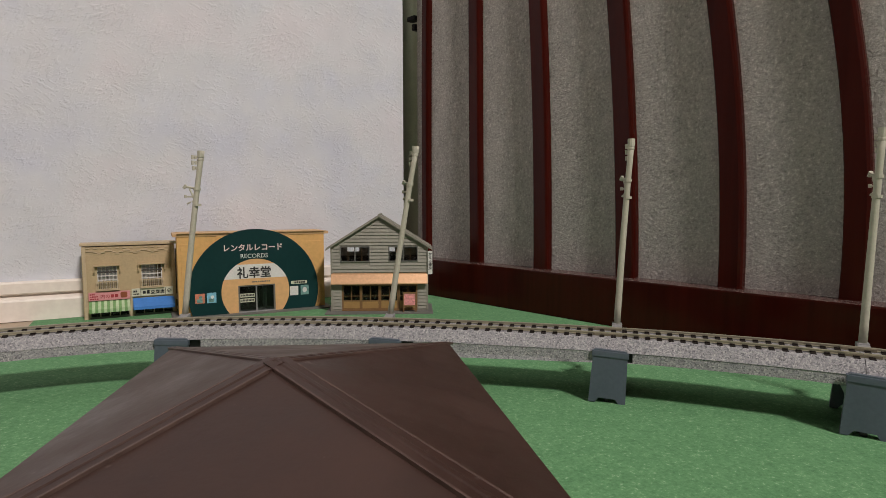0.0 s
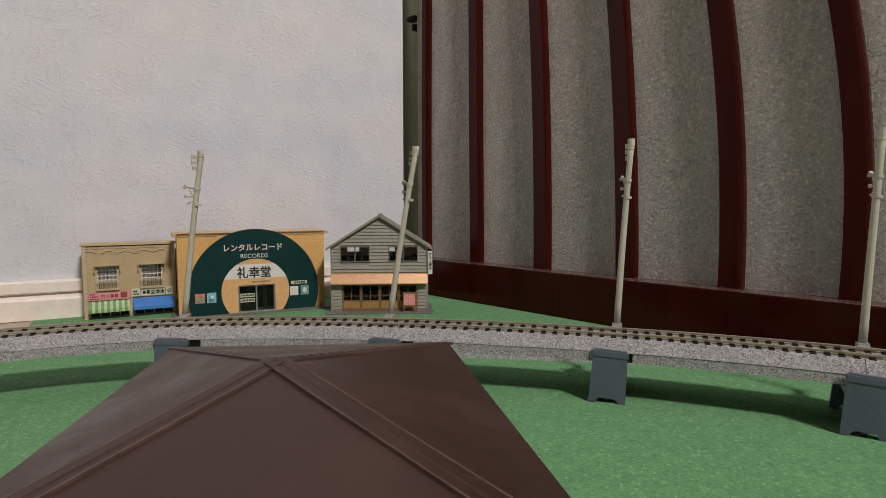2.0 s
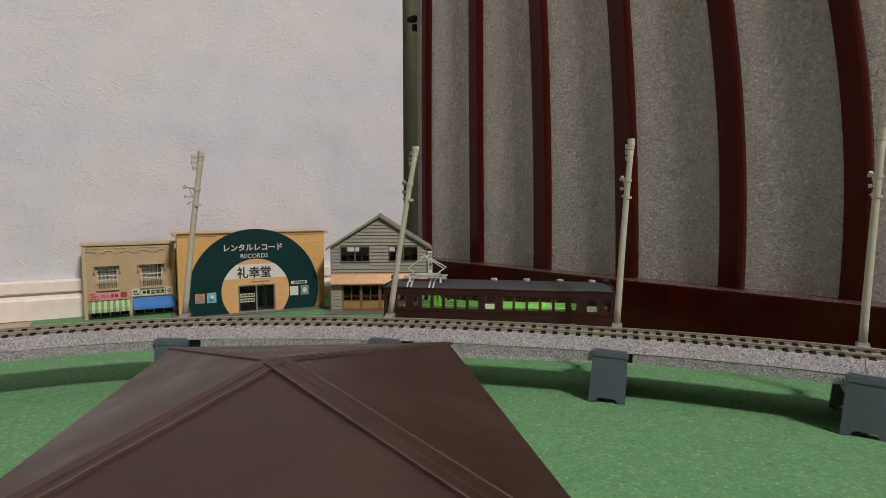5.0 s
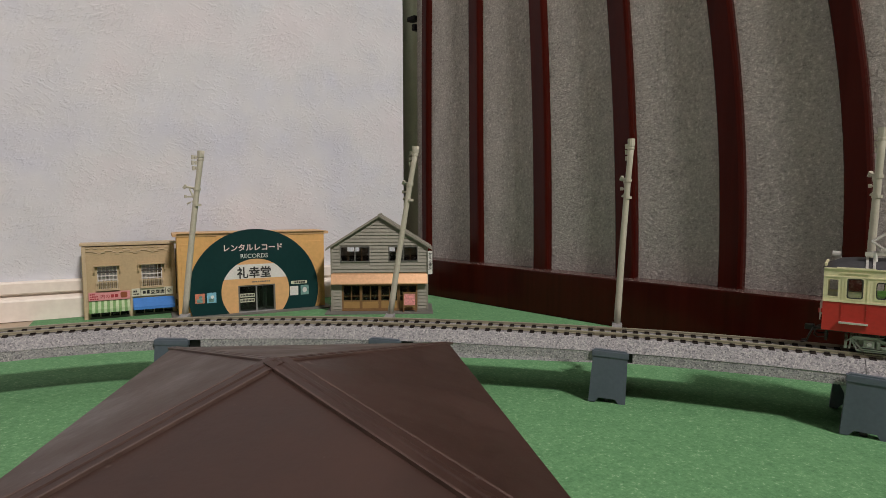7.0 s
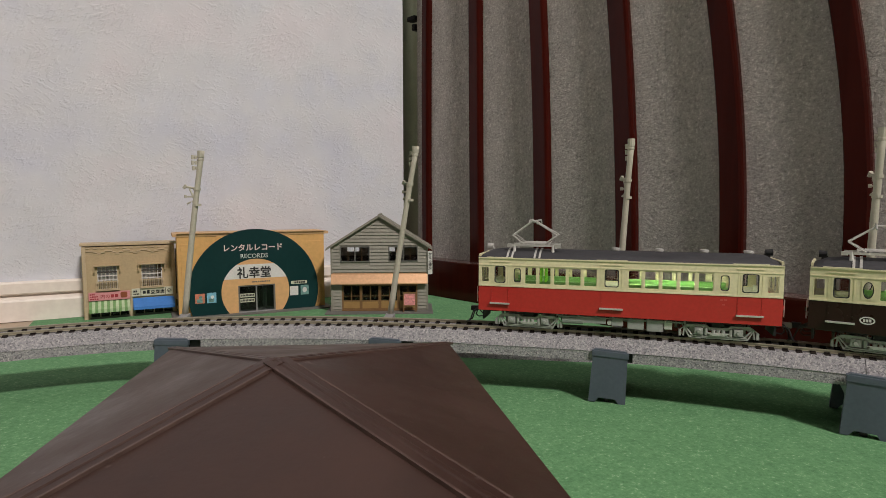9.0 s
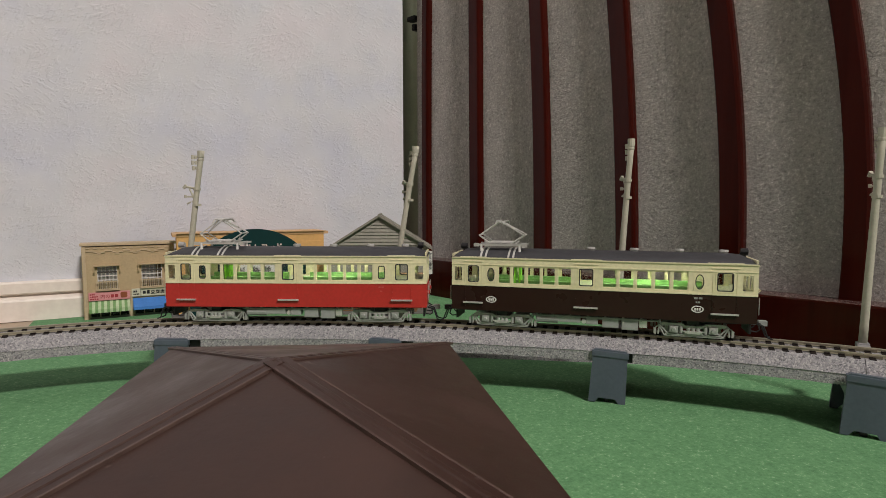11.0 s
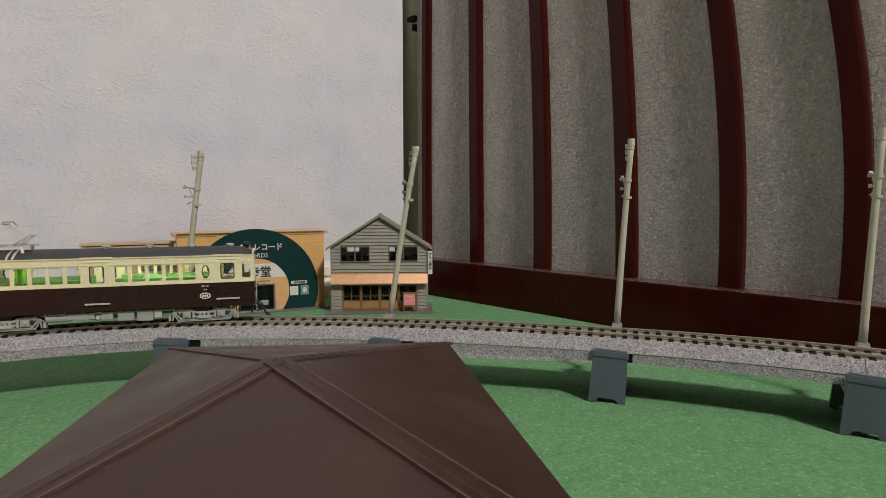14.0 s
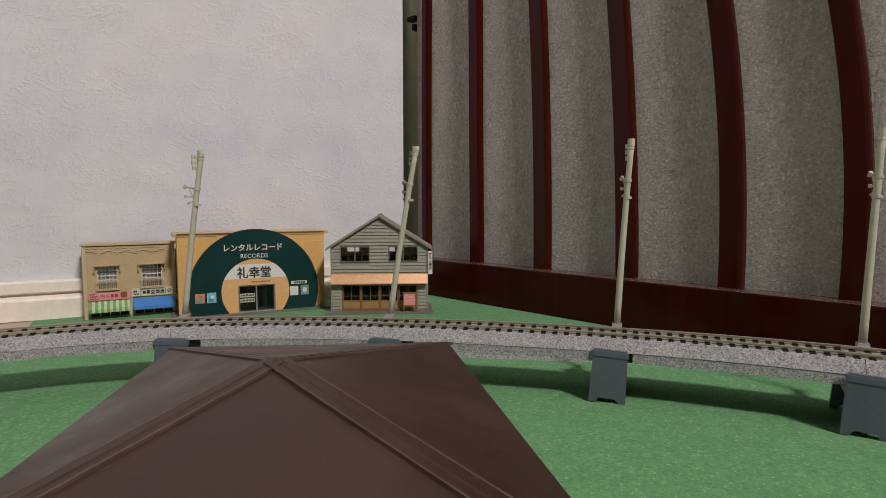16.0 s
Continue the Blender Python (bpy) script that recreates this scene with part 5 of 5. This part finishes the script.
    for a, b, z0, sy, mat in ((31.5, 36.6, 2.6, -1, 0), (38.0, 47.0, 3.6, -1, 1), (49.0, 53.0, 3.2, -1, 1), (54.5, 60.0, 2.4, -1, 1), (61.0, 66.5, 2.0, -1, 1), (34, 44, 2.6, 1, 1), (48, 60, 2.8, 1, 1)):
        y0, y1 = sorted((sy * 7.4, sy * 3.4))
        if mat == 0:
            bm = rod((a - h, -6.0, 4.3), (b - h + 2.4, -6.0, 4.3), 1.5, None, 12)
            add_box(bm, a - h + 1, a - h + 1.6, -6.6, -5.4, 5.4, 6.2)
            add_box(bm, b - h, b - h + 0.6, -6.6, -5.4, 5.4, 6.2)
            part("air_tank", bm, M_GREYGEAR, under, "grey air tank")
        else:
            part("equipment_box", box(a - h, b - h, y0, y1, z0, 6.0, bevel=0.25), M_GREYGEAR, under)
    conduit = rod((-h + 30, -7.0, 5.6), (h - 30, -7.0, 5.6), 0.3, None, 6)
    for x in range(-20, 24, 6):
        add_box(conduit, x - 0.3, x + 0.3, -7.4, -6.6, 5.2, 6.3)
    part("conduit", conduit, M_GREYGEAR, under, "grey conduit with clips")
    part("switch_box", box(66.8 - h, 69.4 - h, -7.2, -4.4, 3.0, 5.9, bevel=0.2), M_SILVER, under)
    part("valve", rod((48.2 - h, -7.6, 4.2), (48.2 - h, -5.6, 4.2), 0.8, None, 10), M_SILVER, under)
    for xc in (-h + 18.8, h - 18.8):
        bg = thing("bogie", "", "")
        bg.parent = t
        for sy in (-1, 1):
            y = sy * 6.3
            fr = bmesh.new()
            y0, y1 = sorted((y - 0.4, y + 0.4))
            add_prism(fr, [(xc - 11.0, 4.6), (xc - 9.8, 5.3), (xc - 4.0, 5.3), (xc - 2.6, 4.5), (xc + 2.6, 4.5), (xc + 4.0, 5.3), (xc + 9.8, 5.3), (xc + 11.0, 4.6), (xc + 11.0, 4.1), (xc + 4.6, 4.4), (xc + 2.6, 3.6), (xc - 2.6, 3.6), (xc - 4.6, 4.4), (xc - 11.0, 4.1)], y0, y1)
            part("side_frame", fr, M_BOGIE, bg, "grey bogie side frame")
            truss = bmesh.new()
            for e in (-1, 1):
                add_rod(truss, (xc + e * 11.0, y + sy * 0.3, 4.4), (xc + e * 9.2, y + sy * 0.3, 0.9), 0.26, n=6)
                add_rod(truss, (xc + e * 4.4, y + sy * 0.3, 4.6), (xc + e * 9.2, y + sy * 0.3, 1.0), 0.24, n=6)
                add_rod(truss, (xc + e * 11.0, y + sy * 0.3, 4.3), (xc + e * 12.6, y + sy * 0.3, 3.0), 0.22, n=6)
                add_box(truss, xc + e * 12.2 - 0.4, xc + e * 12.2 + 0.4, *sorted((y - sy * 1.2, y + sy * 0.6)), 1.2, 3.2)
            add_rod(truss, (xc - 9.4, y + sy * 0.3, 0.9), (xc + 9.4, y + sy * 0.3, 0.9), 0.26, n=6)
            part("truss_bar", truss, M_BOGIE, bg, "pale grey truss bars")
            for k in range(3):
                part("leaf_spring", box(xc - 3.4 + 0.7 * k, xc + 3.4 - 0.7 * k, *sorted((y + sy * 0.3, y + sy * 1.2)), 2.5 - 0.32 * k, 2.8 - 0.32 * k, bevel=0.06), M_SILVER, bg)
            part("equaliser_bar", box(xc - 8.2, xc + 8.2, y0 + sy * 0.25, y1 + sy * 0.25, 1.2, 1.65, bevel=0.12), M_BOGIE, bg)
            for dx in (-6.2, 6.2):
                part("axle_box", box(xc + dx - 1.4, xc + dx + 1.4, *sorted((y - sy * 0.2, y + sy * 1.1)), 2.0, 4.4, bevel=0.3), M_BOGIE, bg)
                part("brake_hanger", rod((xc + dx * 1.3, y + sy * 0.3, 1.4), (xc + dx * 1.74, y + sy * 0.3, 4.6), 0.3), M_BOGIE, bg)
                part("brake_rod", rod((xc + dx * 1.74, y + sy * 0.3, 4.6), (xc + dx * 1.8, y + sy * 0.3, 1.2), 0.28), M_BOGIE, bg)
                part("axle_cap", rod((xc + dx, y + sy * 1.0, 3.1), (xc + dx, y + sy * 1.6, 3.1), 0.8, 0.6, 10), M_BOGIE, bg)
                part("coil_spring", rod((xc + dx * 0.62, y + sy * 0.4, 1.9), (xc + dx * 0.62, y + sy * 0.4, 4.2), 0.55, None, 10), M_BOGIE, bg)
            for dx in (-1.5, 0, 1.5):
                part("spring", rod((xc + dx, y + sy * 0.5, 2.0), (xc + dx, y + sy * 0.5, 3.8), 0.6), M_BOGIE, bg)
            part("plank", box(xc - 3.0, xc + 3.0, *sorted((y - sy * 0.2, y + sy * 0.9)), 1.7, 2.3, bevel=0.15), M_BOGIE, bg)
        for dx in (-6.2, 6.2):
            ws = rod((xc + dx, -6.0, 2.75), (xc + dx, 6.0, 2.75), 0.5)
            for y in (-1, 1):
                add_rod(ws, (xc + dx, y * 3.4, 2.75), (xc + dx, y * 5.1, 2.75), 2.75, None, 18)
            part("wheelset", ws, M_WHEEL, bg)
        part("bolster", box(xc - 2.0, xc + 2.0, -6, 6, 3.6, 5.9), M_DARK, bg)
    for sx in (-1, 1):
        cp = rod((sx * (h - 3), 0, 5.4), (sx * (h + 2.6), 0, 5.4), 0.6)
        add_box(cp, *sorted((sx * (h + 2.2), sx * (h + 5.0))), -1.2, 1.2, 4.6, 6.4, bevel=0.3)
        part("coupler", cp, M_GREYGEAR if sx > 0 else M_DARK, under, "knuckle coupler")
        hose = bmesh.new()
        for y in (-3.4, 3.4):
            pts = [Vector((sx * (h - 0.2), y, 6.4)), Vector((sx * (h + 1.6), y, 5.4)), Vector((sx * (h + 2.2), y, 3.9)), Vector((sx * (h + 1.2), y, 3.0)), Vector((sx * (h - 0.6), y, 3.3))]
            for a, b in zip(pts, pts[1:]):
                add_rod(hose, a, b, 0.22, n=5)
        part("hose", hose, M_DARK, under)
        drop_hose = bmesh.new()
        for y0 in (-5.4, -1.8):
            pts = [Vector((sx * (h + 0.4), y0, 6.2)), Vector((sx * (h + 2.6), y0 - 0.3, 5.6)), Vector((sx * (h + 3.4), y0 - 0.6, 3.6)), Vector((sx * (h + 4.0), y0 - 0.4, 1.8)), Vector((sx * (h + 5.6), y0, 1.2))]
            for a, b in zip(pts, pts[1:]):
                add_rod(drop_hose, a, b, 0.26, n=6)
        part("drop_hose", drop_hose, M_DARK, under, "black drooping brake hose")
        pilot = bmesh.new()
        add_box(pilot, *sorted((sx * (h - 1.6), sx * (h - 0.9))), -5.5, 5.5, 2.6, 5.9)
        part("pilot_beam", pilot, M_DARK, under)
    # marks on the near side
    y = -CAR_W - 0.01
    if marks == "oval":
        for x, z in ((15.0 - h, 10.7), (85.0 - h, 10.7)):
            o = part("number_badge", ring(ellipse(x, z, 1.55, 0.85), ellipse(x, z, 1.95, 1.2), y - 0.1, y), M_WHITEPRINT, t, "white oval badge")
            bars(3, x - 1.1, x + 1.1, z - 0.5, z + 0.5, y, o, M_WHITEPRINT, 0.1, seed=3)
        bars(2, 83.6 - h, 86.6 - h, 14.0, 14.9, y, t, M_GREYGEAR, 0.08, "side_print", 5)
        bars(2, 84.3 - h, 85.8 - h, 12.7, 13.4, y, t, M_GREYGEAR, 0.08, "side_print", 6)
    elif marks == "plain":
        bars(2, 84.0 - h, 86.4 - h, 13.9, 14.7, y, t, M_FADED, 0.06, "side_print", 5)
        bars(1, 84.6 - h, 85.8 - h, 12.4, 13.1, y, t, M_FADED, 0.06, "side_print", 6)
    else:
        bars(2, 84.0 - h, 86.4 - h, 11.0, 12.0, y, t, M_POLEBASE, 0.06, "side_print", 5)
    if stretch != 1.0:
        for o in t.children_recursive:
            if o.type == "MESH":
                o.data.transform(Matrix.Diagonal((stretch, 1, 1, 1)))
    return t


red_car = railcar("red_railcar", "model railcar with cream upper and bright red lower sides", M_RED, M_CREAM, False, "plain", 20.2, 0.4, 0.97)
brown_car = railcar("brown_railcar", "model railcar with cream upper and dark brown lower sides", M_BROWN, M_CREAM, True, "oval", 17.5, 0.8)
far_car = railcar("chocolate_railcar", "model railcar painted dark chocolate brown all over", M_CHOCOLATE, M_CHOCOLATE, True, "small", 18.6, 0.2)


# ---- the room's lamp ----
def ceiling_lamp():
    t = thing("ceiling_lamp", "round white ceiling lamp, switched on", "ceiling lamp", m=pose(1.22, -1.48, 2.4))
    part("rim", rod((0, 0, -60), (0, 0, 0), 250, 250, 40), M_PLASTER, t, "white lamp rim")


ceiling_lamp()


# ---- movement ----
def car_pose(s, off, z):
    """A car on its line: both bogies stand on the rails."""
    a, _ = on_line(s - 31, side_of(off, s - 31))
    b, _ = on_line(s + 31, side_of(off, s + 31))
    c = (a + b) / 2
    return mm_pose(c.x, c.y, z, 0, 0, math.degrees(math.atan2(b.y - a.y, b.x - a.x)))


RED_RUN = [(0.0, 520), (3.4, 352), (6.8, 187.3), (7.3, 165), (7.7, 144), (8.1, 121.7), (8.5, 98.5), (9.0, 65.6), (9.2, 53), (10.2, -8), (11.3, -74), (11.7, -97.5), (12.1, -121.5), (12.5, -147), (12.9, -170.5), (13.3, -191), (13.7, -209.5), (16.0, -312)]
BROWN_RUN = [(0.0, 633), (4.5, 405), (9.0, 176.5), (9.2, 166.1), (10.2, 106), (11.3, 39), (11.7, 15.3), (12.1, -9.3), (12.5, -34), (12.9, -59), (13.3, -83), (13.7, -108), (14.1, -134), (14.5, -158.5), (14.9, -180), (15.3, -199), (16.0, -232)]
FAR_RUN = [(0.0, -385), (2.5, -189.5), (2.8, -167), (3.1, -145), (3.5, -113), (3.8, -88), (4.2, -54), (5.2, 35), (6.3, 137.6), (6.6, 164.3), (7.0, 199.3), (16.0, 780)]


def motions():
    walk(red_car, [(t, car_pose(s, 0, RAIL_Z)) for t, s in RED_RUN])
    walk(brown_car, [(t, car_pose(s, 0, RAIL_Z)) for t, s in BROWN_RUN])
    walk(far_car, [(t, car_pose(s, far_off, FAR_Z)) for t, s in FAR_RUN])


motions()
